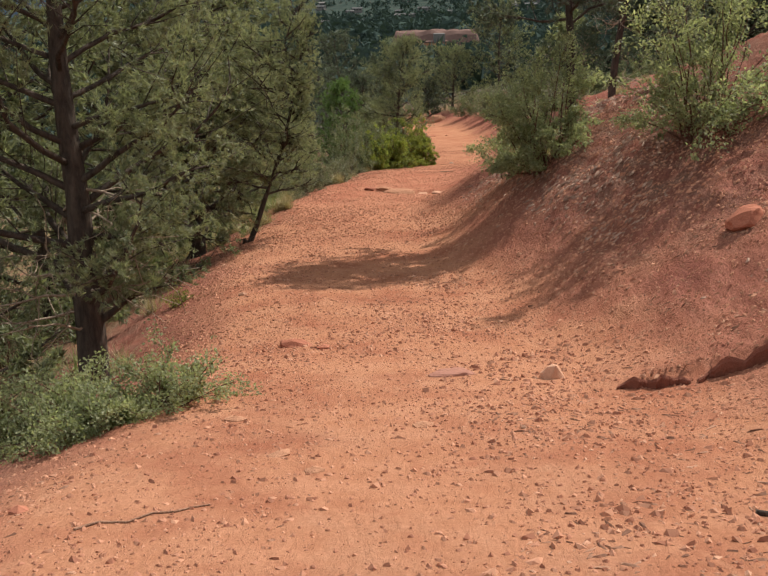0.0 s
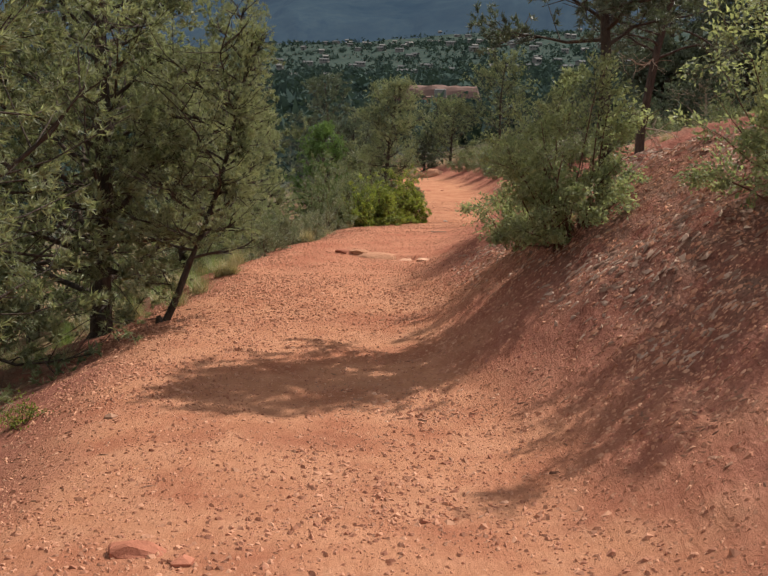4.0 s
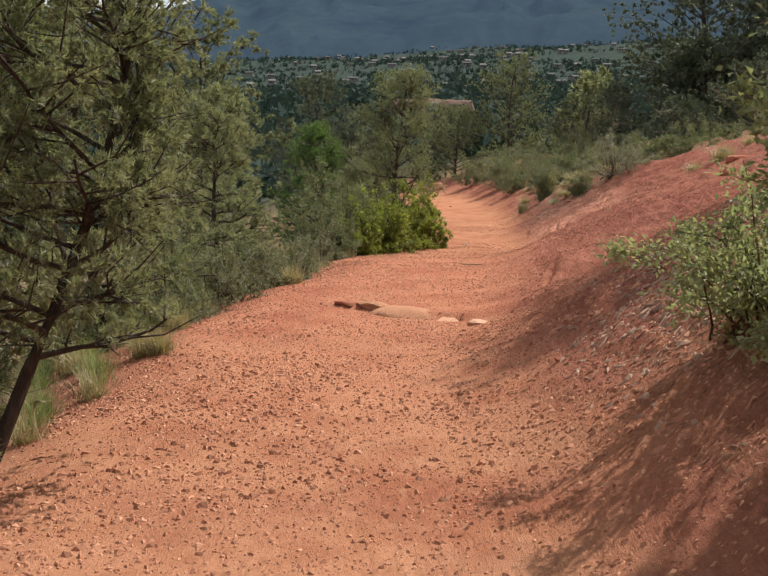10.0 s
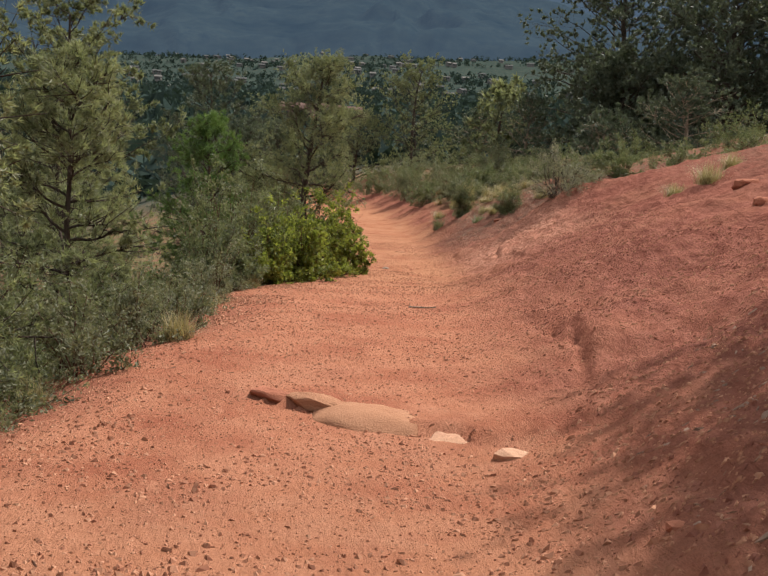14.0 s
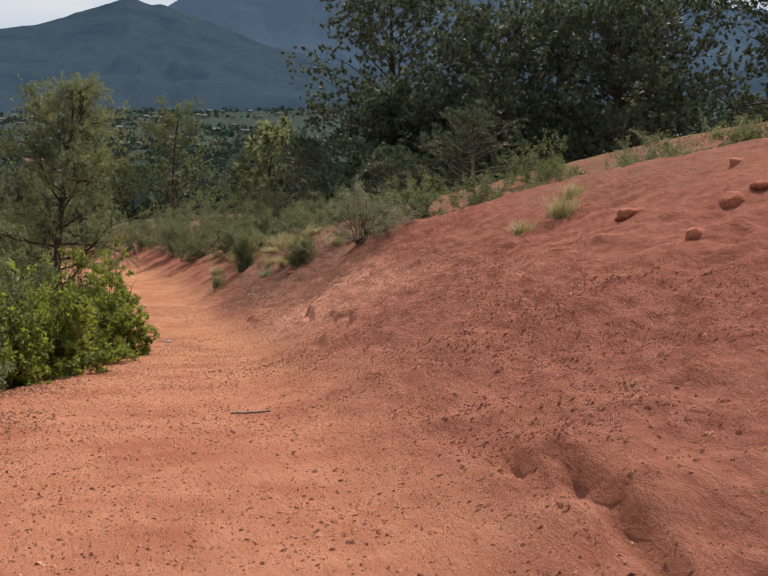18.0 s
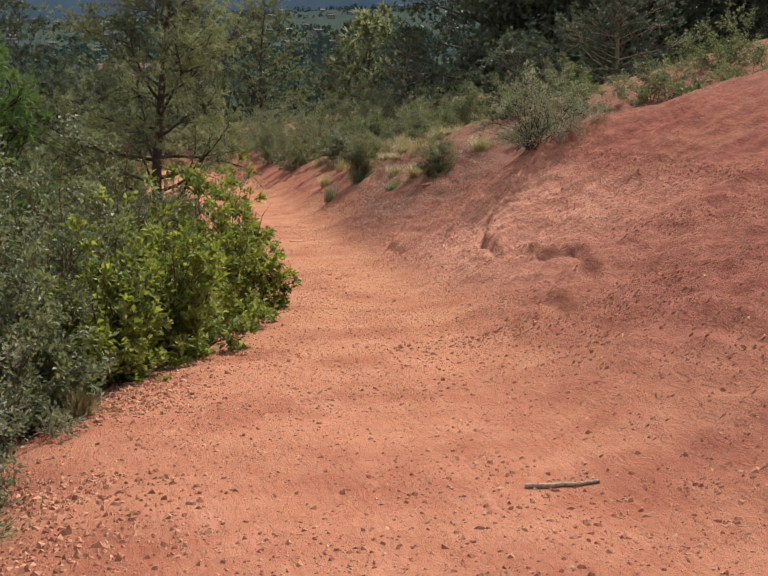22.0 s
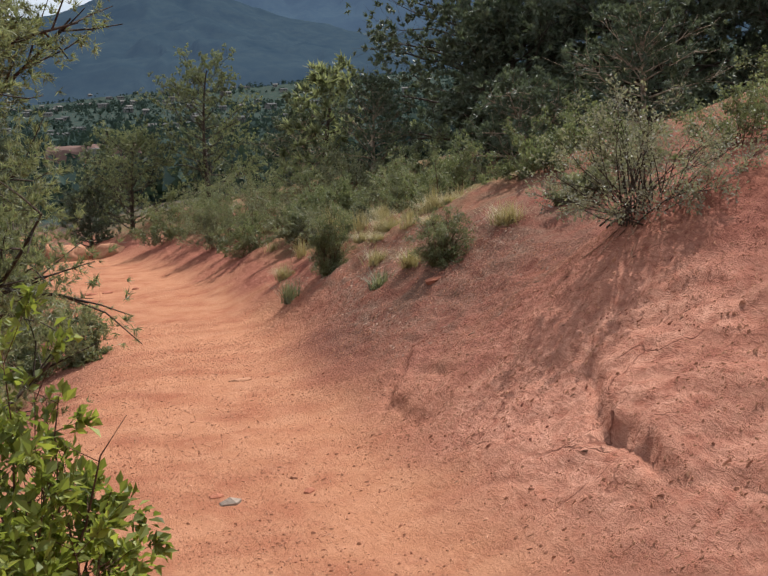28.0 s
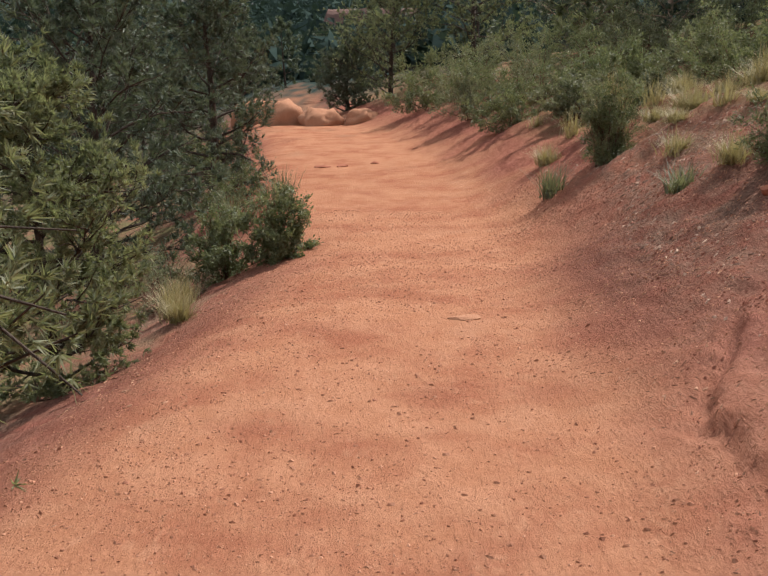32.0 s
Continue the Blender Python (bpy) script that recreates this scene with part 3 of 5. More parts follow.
def pine(x, y, h, radius, seed, label, n=120000, k=12, needle=0.085, width=0.010, lean=(0, 0), trunk=0.11, clear=0.08,
         limbs=38, leaf=PINE, bark=BARK, name="pine_tree", flat=0.35, dead=0, top=0.35, droop=0.0, xmax=99.0, xmin=-99.0, split=False, twigs=11, puff=0.02, group="", fine=True, snag_mat=DEAD, zmin=-9.0, skirt=None, dome=1.9):
    """A pinyon pine or juniper: bent trunk, crooked limbs, twigs and tufts of needles."""
    rng = np.random.default_rng(seed)
    root = place_root(name, x, y, label, "tree", group)
    stem, limb_meshes = Wood(), []
    spine = wander(rng, (0, 0, -0.1), (lean[0], lean[1], 1), h * 0.95, 9, 0.06, 0.22 if lean != (0, 0) else 0.06)
    stem.tube(spine, trunk, trunk * 0.2, 9)
    flare = spine[0] + np.array([0, 0, 0.02])
    for a in rng.uniform(0, 6.28, 5):
        stem.tube([flare + [0, 0, 0.2], flare + np.array([math.cos(a), math.sin(a), 0]) * trunk * 1.3 + [0, 0, 0.05],
                   flare + np.array([math.cos(a), math.sin(a), -0.25]) * trunk * 2.4], trunk * 0.6, trunk * 0.2, 6)
    at, ax = [], []
    per = max(1, int(n / k / (limbs * twigs)))
    wood = Wood()
    for i in range(limbs):
        f = clear + (1 - clear) * (i + rng.random()) / limbs
        if f * h < zmin * 0.9:
            continue
        p, _ = along(spine, np.array([f]))
        az = i * 2.4 + rng.uniform(-0.5, 0.5)
        prof = (1 - abs((f - flat) / (1.12 - flat if f > flat else flat + 0.25)) ** dome)
        ln = radius * max(prof, top * 0.6) * rng.uniform(0.72, 1.12)
        wx, cx = x + p[0][0], math.cos(az)
        lim = skirt[1] - 0.15 if skirt and p[0][2] < skirt[0] - 0.2 else xmax
        room = (lim - wx) / cx if cx > 0.05 else ((xmin - wx) / cx if cx < -0.05 else 99)
        ln = min(ln, max(room * 0.85, 0.15))
        pts = wander(rng, p[0], (cx, math.sin(az), 0.1 + 0.5 * f - droop), ln, 7, 0.16, 0.05 - droop * 0.12)
        over = pts[:, 0].max() - max(xmax - x - rng.uniform(0.15, 0.6), p[0][0] + 0.1)
        if over > 0:
            pts = p[0] + (pts - p[0]) * max(0.25, 1 - over / max(np.ptp(pts[:, 0]), 0.1))
        wood.tube(pts, trunk * 0.26 * (1.1 - f) + 0.009, 0.006, 5)
        for _ in range(twigs):
            q, qd = along(pts, np.array([rng.uniform(0.2, 1.0)]))
            side = unit(np.cross(qd[0], [0, 0, 1])) * rng.choice([-1, 1])
            tw = wander(rng, q[0], qd[0] * 0.6 + side * rng.uniform(0.2, 1.0) + [0, 0, rng.uniform(-0.45, 0.5)], ln * rng.uniform(0.18, 0.42) + 0.12, 5, 0.2, 0.06)
            if fine and tw[:, 0].max() + x < xmax:
                wood.tube(tw[::2], 0.008, 0.003, 3)
            shoots = max(3, per // 5)
            c, cd = along(tw, rng.uniform(0.15, 1.0, shoots))
            sd = unit(cd * 0.7 + rng.normal(0, 0.75, c.shape) + [0, 0, 0.25])
            sl = (0.10 + 1.6 * puff * radius) * rng.uniform(0.5, 1.3, (shoots, 1))
            pick, u = rng.integers(0, shoots, per), rng.uniform(0.15, 1.0, (per, 1))
            at.append(c[pick] + sd[pick] * sl[pick] * u + rng.normal(0, 0.008 + 0.006 * radius, (per, 3)))
            ax.append(sd[pick] + [0, 0, 0.15])
        if split:
            limb_meshes.append(wood)
            wood = Wood()
    for _ in range(dead):
        p, _ = along(spine, rng.uniform(0.06, 0.4, 1))
        a = rng.uniform(0, 6.28)
        pts = wander(rng, p[0], (math.cos(a), math.sin(a), rng.uniform(-0.5, 0.15)), radius * rng.uniform(0.25, 0.55), 7, 0.25)
        if pts[:, 0].max() + x > xmax - 0.5:
            pts[:, 0] = 2 * p[0][0] - pts[:, 0]
        snag = Wood()
        snag.tube(pts, 0.016, 0.004, 4)
        for _ in range(5):
            q, qd = along(pts, rng.uniform(0.3, 0.95, 1))
            snag.tube(wander(rng, q[0], qd[0] + rng.normal(0, 0.8, 3), radius * 0.25, 5, 0.3), 0.007, 0.003, 3)
        part("dead_limb", snag.mesh("dead_limb", snag_mat), root, "bare dead limb")
    at, ax = np.concatenate(at), np.concatenate(ax)
    ok = (at[:, 0] + x < xmax - np.abs(rng.normal(0, 0.28, len(at)))) & (at[:, 0] + x > xmin) & (at[:, 2] > zmin)
    if skirt:
        ok = ok & ((at[:, 2] > skirt[0]) | (at[:, 0] + x < skirt[1]))
    v, f = needles(rng, at[ok], ax[ok], k, needle, width, 0.65)
    part("trunk", stem.mesh("trunk", bark), root)
    for w in limb_meshes:
        part("limb", w.mesh("limb", bark), root)
    if not split:
        part("limb_framework", wood.mesh("limb_framework", bark), root)
    part("crown", quick_mesh("crown", v, f, leaf), root)
    return root


def bush(x, y, h, radius, seed, label, leaf=BUSHY, n=3500, size=0.035, slim=0.45, stems=26, name="bush", bark=BARK_RED,
         spread=1.25, bare=0.2, droop=0.1, tuft=0, group="", turn=0.0, category="bush", split=True, rosette=0.0):
    """A many-stemmed bush with single leaves, or needles where tuft is set."""
    rng = np.random.default_rng(seed)
    root = place_root(name, x, y, label, category, group, turn)
    wood, at, ax = Wood(), [], []
    per = max(1, int(n / (stems * 6)))
    wide = radius * min(spread, 1.1)
    for i in range(stems):
        az, up = i * 2.4 + rng.uniform(-0.4, 0.4), rng.uniform(0.04, 1) ** 0.85
        out = math.sqrt(1 - up * up)
        tip = np.array([math.cos(az) * out * wide, math.sin(az) * out * wide, up * h]) * rng.uniform(0.68, 1.08)
        foot = rng.normal(0, radius * 0.14, 3) * [1, 1, 0] + [0, 0, -0.06]
        mid = foot * 0.6 + tip * [0.38, 0.38, 0.6] + rng.normal(0, 0.06 * radius, 3)
        u = np.linspace(0, 1, 6)[:, None]
        pts = foot * (1 - u) ** 2 + 2 * mid * u * (1 - u) + tip * u * u + rng.normal(0, 0.018 * h, (6, 3)) * u
        ln = float(np.linalg.norm(tip - foot))
        wood.tube(pts, 0.005 + 0.0035 * h, 0.0015, 4)
        for _ in range(6):
            q, qd = along(pts, np.array([bare + (1 - bare) * rng.random() ** 0.7]))
            tw = wander(rng, q[0], qd[0] * 0.6 + rng.normal(0, 0.65, 3), ln * rng.uniform(0.12, 0.27), 4, 0.2, 0.03)
            wood.tube(tw[::3], 0.0025, 0.0012, 3)
            c, cd = along(tw, 1 - (1 - rosette) * rng.uniform(0.0, 0.95, per))
            at.append(c + rng.normal(0, (0.018 + 0.02 * radius) * (1 - 0.35 * rosette), c.shape))
            ax.append(cd + rosette * rng.normal(0, 0.8, c.shape))
        if split:
            part("stem", wood.mesh("stem", bark), root)
            wood = Wood()
    at, ax = np.concatenate(at), np.concatenate(ax)
    if tuft:
        v, f = needles(rng, at, ax + [0, 0, 0.3], tuft, size, 0.005, 0.6)
    else:
        at[:, 2] = np.maximum(at[:, 2], -0.02)
        v, f = leaves(rng, at, ax, size, size * slim, droop)
    if not split:
        part("stem_framework", wood.mesh("stem_framework", bark), root)
    part("foliage", quick_mesh("foliage", v, f, leaf), root)
    return root


def tuft_of_blades(x, y, h, radius, seed, label, mat=STRAW, n=140, width=0.006, name="grass_tuft", category="grass", stiff=0.5, group=""):
    """Curved blades that spring from one root."""
    rng = np.random.default_rng(seed)
    az, out = rng.uniform(0, 6.28, n), rng.uniform(0.05, 1, n)
    d = np.stack([np.cos(az), np.sin(az), 0 * az], 1)
    side = np.stack([-np.sin(az), np.cos(az), 0 * az], 1)
    ln = h * rng.uniform(0.55, 1.1, n)
    base = rng.normal(0, radius * 0.18, (n, 3)) * [1, 1, 0] + [0, 0, -0.03]
    rows = []
    for u in (0.0, 0.35, 0.7, 1.0):
        p = base + d * (radius * out * u ** (1.2 + stiff * 0.2))[:, None] + np.array([0, 0, 1.0]) * (ln * (u - (1 - stiff) * 0.75 * out * u * u))[:, None]
        w = side * (width * (1.05 - u) / 2)
        rows += [p - w, p + w]
    v = np.stack(rows, 1).reshape(-1, 3)
    i = (np.arange(n) * 8)[:, None]
    f = np.concatenate([i + [0, 1, 3, 2], i + [2, 3, 5, 4], i + [4, 5, 7, 6]])
    ob = new(name, quick_mesh(name, v, f, mat))
    ob.matrix_basis = pose(x, y, gz(x, y))
    return tagged(ob, label, category, group)


def rock_mesh(seed, size, rough=0.25, detail=2, blocky=0.5, smooth=False, power=3.2):
    """A worn, angular stone."""
    rng = np.random.default_rng(seed)
    bm = bmesh.new()
    bmesh.ops.create_icosphere(bm, subdivisions=detail, radius=0.5)
    planes = unit(rng.normal(0, 1, (12, 3)))
    for v in bm.verts:
        p = np.array(v.co)
        p = p * (0.5 / (np.abs(p) ** power).sum() ** (1 / power))
        for n in planes:
            d = p @ n - (0.56 - 0.16 * blocky)
            if d > 0:
                p = p - n * d * 0.9
        q = Vector(p * 3 + seed)
        p = p * (1 + rough * 0.5 * noise.noise(q) + rough * 0.25 * noise.noise(q * 3) + rough * 0.12 * noise.noise(q * 7))
        v.co = Vector(p * np.array(size))
    for f in bm.faces:
        f.smooth = smooth
    me = bpy.data.meshes.new("rock")
    bm.to_mesh(me)
    bm.free()
    return me


def rock(x, y, size, seed, label, mat=RED_STONE, turn=0.0, sink=0.3, name="rock", detail=3, rough=0.25, blocky=0.6, tilt=0, group="", category="rock", power=3.2):
    me = rock_mesh(seed, size, rough, detail, blocky, max(size) > 0.7, power)
    me.materials.append(mat)
    ob = new(name, me)
    ob.matrix_basis = pose(x, y, gz(x, y) + size[2] * (0.36 - sink), tilt, 0, turn)
    return tagged(ob, label, category, group)


def stone_ledge(a, b, high, deep, seed, label, mat=RED_STONE, n=26):
    """A low broken edge of bedrock from a to b: an undercut face below a worn top."""
    rng = np.random.default_rng(seed)
    a, b = np.array(a, float), np.array(b, float)
    u = (b - a) / np.linalg.norm(b - a)
    back = np.array([u[1], -u[0]])
    v = []
    for i in range(n):
        s = i / (n - 1)
        p = a + (b - a) * s + back * (rng.normal(0, 0.012) + 0.025 * math.sin(s * 7 + seed) * min(1, 8 * s, 8 * (1 - s)))
        end = min(1.0, 5 * s, 5 * (1 - s))
        h = high * (0.2 + 0.8 * end) * (0.9 + 0.25 * math.sin(s * 17 + seed) + rng.normal(0, 0.06))
        q = p + back * deep * (0.5 + 0.5 * end)
        g0, g1 = gz(*(p - back * 0.06)), gz(*q)
        top = max(g0 + h, gz(*(p + back * 0.1)) + 0.012)
        lip = p - back * 0.006 * end
        half = (p + q) / 2
        v += [(*(p + back * 0.01), g0 - 0.08), (*(p - back * 0.004), g0 + h * 0.3), (*lip, top - h * 0.28), (*(lip + back * 0.015), top),
              (*half, max(gz(*half) + 0.01, (top + g1) / 2) + rng.normal(0, 0.004)), (*q, g1 - 0.03)]
    k = 6
    f = [(i * k + j, (i + 1) * k + j, (i + 1) * k + j + 1, i * k + j + 1) for i in range(n - 1) for j in range(k - 1)]
    ob = new("rock_ledge", quick_mesh("rock_ledge", np.array(v), np.array(f), mat))
    return tagged(ob, label, "rock")


# ---- trees and bushes below the trail ----
pine(-3.2, 8.6, 5.4, 2.3, 11, "large pinyon pine with dead lower limbs below the trail", 180000, needle=0.058, width=0.0095, dead=14, trunk=0.15, clear=0.14, zmin=0.7, limbs=46, skirt=(1.7, -2.15), xmax=-1.6, puff=0.045, leaf=PINE_MID, split=True)
pine(-3.8, 15.3, 5.8, 2.6, 12, "dense dark pinyon pine leaning over the trail edge", 170000, needle=0.064, width=0.0145, limbs=54, dead=10, snag_mat=BARK, trunk=0.14, clear=0.08, xmax=-2.5, puff=0.05, zmin=0.55, split=True)
pine(-2.88, 14.55, 3.7, 1.4, 13, "slim pine with a leaning bare trunk on the trail edge", 150000, k=15, needle=0.046, width=0.0065, lean=(0.42, 0.8), trunk=0.046, clear=0.26, limbs=38, dead=0, snag_mat=BARK, xmax=-1.7, puff=0.06, flat=0.5, top=0.9, zmin=0.85, split=True)
pine(-4.15, 20.7, 4.1, 1.6, 14, "bushy pinyon pine below the trail edge", 100000, needle=0.06, width=0.012, puff=0.05, trunk=0.08, clear=0.05, xmax=-2.75, dead=3, split=True)
pine(-6.2, 36.0, 7.4, 2.9, 15, "tall thin grey-green pine on the lower slope", 60000, needle=0.11, width=0.024, limbs=34, dead=6, leaf=PINE_MID)
pine(-3.2, 33.0, 3.7, 1.2, 16, "young bright green pine among the bushes", 60000, leaf=PINE_YOUNG, trunk=0.05, clear=0.02, flat=0.12, puff=0.03)
pine(-4.4, 50.0, 7.0, 2.4, 17, "dark pinyon pine on the lower slope", 45000, needle=0.12, width=0.018, leaf=PINE_DARK)
pine(-1.25, 34.9, 4.4, 1.5, 18, "sparse upright pine beside the trail", 175000, needle=0.05, width=0.007, leaf=PINE_MID, trunk=0.09, clear=0.16, dead=0, xmax=-0.02, zmin=0.9, puff=0.075, split=True)
pine(4.6, 74.0, 6.3, 3.0, 19, "rounded pinyon pine past the bend", 60000, needle=0.09, width=0.03, clear=0.02, puff=0.05, leaf=PINE_MID)
pine(-2.25, 41.0, 2.9, 1.1, 20, "soft green juniper bush on the trail edge", 85000, needle=0.07, width=0.014, trunk=0.05, clear=0.0, flat=0.3, dead=1, name="juniper_bush", xmax=-1.15, puff=0.07, leaf=PINE_MID, split=True)
pine(-3.6, 47.0, 4.6, 2.0, 21, "dark juniper below the trail", 40000, leaf=PINE_DARK, needle=0.12, width=0.02, clear=0.02)
pine(-3.6, 24.8, 3.4, 1.1, 22, "grey-green juniper among the shrubs", 50000, trunk=0.05, clear=0.0, flat=0.25, xmax=-2.7)
pine(-4.6, 28.0, 3.4, 1.4, 23, "thin pine among the shrubs below the trail", 55000, trunk=0.06, clear=0.05, dead=4)
pine(-2.6, 36.8, 2.6, 1.1, 24, "green pine behind the oak thicket", 50000, trunk=0.06, clear=0.0, xmax=-1.5)
pine(1.2, 74.0, 4.3, 2.5, 33, "grey-green pinyon pine past the bend", 45000, needle=0.09, width=0.03, leaf=PINE_MID, clear=0.02, puff=0.08)
pine(-2.6, 52.5, 4.3, 1.7, 34, "dark juniper beside the trail", 36000, needle=0.12, width=0.02, leaf=PINE_DARK, clear=0.0, puff=0.06, xmax=-1.2)
pine(-0.6, 75.5, 2.8, 1.7, 25, "dark juniper behind the boulders", 22000, needle=0.16, width=0.03, leaf=PINE_DARK, clear=0.0)
pine(-5.2, 77.0, 4.0, 2.2, 26, "dark juniper behind the boulders", 22000, needle=0.16, width=0.03, leaf=PINE_DARK, clear=0.0)
pine(-5.2, 60.0, 4.2, 1.9, 27, "dark juniper below the trail", 30000, leaf=PINE_DARK, needle=0.12, width=0.02, clear=0.0)
pine(-7.5, 68.0, 5.5, 2.3, 28, "dark juniper below the trail", 30000, leaf=PINE_DARK, needle=0.14, width=0.024, clear=0.0)

pine(-5.6, 13.6, 6.6, 2.7, 29, "dense pinyon pine on the slope below the trail", 70000, needle=0.10, width=0.028, leaf=PINE_MID, clear=0.0, puff=0.06, dead=6)
pine(-5.9, 9.8, 5.8, 2.4, 30, "dense pinyon pine on the slope below the trail", 70000, needle=0.10, width=0.028, leaf=PINE_MID, clear=0.0, puff=0.06, dead=6)
pine(-6.0, 18.5, 5.8, 2.3, 32, "dense pinyon pine on the slope below the trail", 50000, needle=0.10, width=0.026, leaf=PINE_MID, clear=0.0, puff=0.06)

# ---- trees and bushes above the trail ----
pine(1.95, 14.5, 4.5, 1.25, 31, "dark pinyon pine overhanging the trail from the bank", 100000, needle=0.07, width=0.012, puff=0.045, leaf=PINE_DARK, trunk=0.08, clear=0.40, dead=0, xmin=0.3, flat=0.65, top=0.8, split=True)
for i, (x, y, h, r) in enumerate([(13.4, 62.5, 9.4, 4.6), (18.2, 60.5, 9.4, 4.6), (23.0, 57.5, 9.6, 4.8), (15.6, 55.5, 6.6, 3.6), (27.5, 52.5, 9.0, 4.6), (19.2, 53.0, 6.4, 3.4), (11.6, 56.5, 4.2, 2.4)]):
    pine(x, y, h, r, 40 + i, "large dark juniper on the slope above the trail", 48000, leaf=PINE_DARK, needle=0.18, width=0.075, trunk=0.24, clear=0.03, limbs=64, twigs=12, name="juniper_tree", flat=0.36, droop=0.06, puff=0.06, top=0.6, dome=4.5, group="junipers above the trail", dead=4, snag_mat=BARK)
for i, (x, y, h, r) in enumerate([(8.6, 61.0, 3.2, 1.7), (9.4, 50.5, 2.2, 1.5), (12.2, 50.0, 2.8, 2.0), (7.4, 66.5, 2.8, 1.6)]):
    pine(x, y, h, r, 30 + i * 5, "small grey-limbed juniper at the foot of the larger ones", 16000, leaf=PINE_DARK, needle=0.13, width=0.04, trunk=0.09, clear=0.0, limbs=34, twigs=9, name="juniper_tree", flat=0.3, puff=0.07, bark=DEAD, group="small junipers above the trail")
bush(1.45, 13.6, 2.0, 0.95, 51, "leafy green bush with thin stems on the bank", n=16000, size=0.05, slim=0.55, leaf=OLIVE, stems=36)
bush(3.0, 11.4, 1.9, 1.15, 52, "spreading green bush on the bank top", n=16000, size=0.05, slim=0.55, stems=40, leaf=OLIVE)
bush(1.25, 14.9, 0.95, 0.8, 53, "low yellow-green bush over the eroded bank", n=10000, leaf=OLIVE, size=0.04, slim=0.5)
pine(3.7, 21.6, 6.0, 1.6, 150, "dark pinyon pine with bare lower limbs on the bank", 60000, needle=0.07, width=0.012, leaf=PINE_DARK, trunk=0.09, clear=0.35, flat=0.65, dead=8, xmin=2.7, puff=0.06)
bush(4.45, 36.85, 1.3, 0.98, 54, "sparse grey bush with bare twigs and exposed roots", GREY, 9000, 0.038, 0.5, stems=64, bare=0.4, bark=BARK, rosette=0.4)
bush(4.29, 41.7, 0.8, 0.45, 55, "dark green bush on the gravelly slope", BUSHY, 11000, 0.05, 0.26, 40, bare=0.05)
bush(3.75, 46.4, 1.2, 0.55, 56, "upright olive green bush beside dry grass", BUSHY, 15000, 0.06, 0.22, 46, bare=0.03, spread=0.85)
bush(4.3, 48.8, 0.8, 0.6, 57, "grey-green bush on the bank top", SAGE, 6500, 0.07, 0.42, 26)
bush(5.1, 49.6, 0.8, 0.7, 58, "grey-green bush on the bank top", SAGE, 6500, 0.07, 0.42, 26)
bush(4.5, 52.0, 1.1, 0.9, 59, "grey-green bush on the bank top", SAGE, 6500, 0.075, 0.45, 26)
bush(6.0, 58.0, 1.7, 1.3, 70, "dark green bush on the bank top", BUSHY, 6000, 0.06, 0.35, 26)
bush(4.4, 56.5, 1.6, 1.3, 71, "grey-green bush on the bank top", SAGE, 6000, 0.06, 0.4, 26)
bush(3.3, 61.0, 1.8, 1.5, 72, "dark green bush on the bank top", BUSHY, 6000, 0.08, 0.4, 26)
bush(2.2, 65.0, 1.8, 1.5, 73, "dark green bush on the bank top", BUSHY, 6000, 0.1, 0.4, 26)
bush(6.0, 47.5, 1.3, 0.9, 74, "dark green bush under the junipers", BUSHY, 6000, 0.06, 0.4, 26)
for i, (x, y, h, r) in enumerate([(6.3, 49.6, 1.0, 0.9), (6.4, 51.2, 1.3, 1.0), (4.7, 53.4, 1.2, 1.0), (7.3, 55.2, 1.4, 1.1), (4.2, 58.6, 1.6, 1.3), (7.0, 44.6, 0.9, 0.8), (6.4, 41.6, 0.6, 0.6), (5.3, 52.4, 1.0, 0.9), (5.4, 53.0, 1.3, 1.1), (6.6, 55.8, 1.5, 1.3), (8.2, 54.6, 1.6, 1.3), (7.0, 48.6, 1.2, 1.0), (8.6, 51.0, 1.3, 1.2), (9.4, 47.4, 1.2, 1.1), (3.5, 54.4, 1.1, 0.9), (3.0, 58.4, 1.2, 1.1), (5.2, 61.5, 1.7, 1.5), (7.2, 60.2, 1.7, 1.5), (3.5, 64.0, 1.7, 1.5)] + [(9.0, 41.5, 1.0, 1.1), (10.5, 40.2, 1.0, 1.1), (12.0, 38.8, 1.1, 1.2), (13.6, 37.4, 1.0, 1.1), (11.4, 43.2, 1.3, 1.3), (14.0, 41.2, 1.3, 1.4), (16.0, 38.8, 1.2, 1.3), (7.6, 42.6, 0.8, 0.8)]):
    bush(x, y, h, r, 540 + i, "grey-green brush along the crest of the bank", (SAGE, BUSHY, BUSHY)[i % 3], 6000, 0.07, 0.42, 24, group="brush on the crest of the bank", split=False)

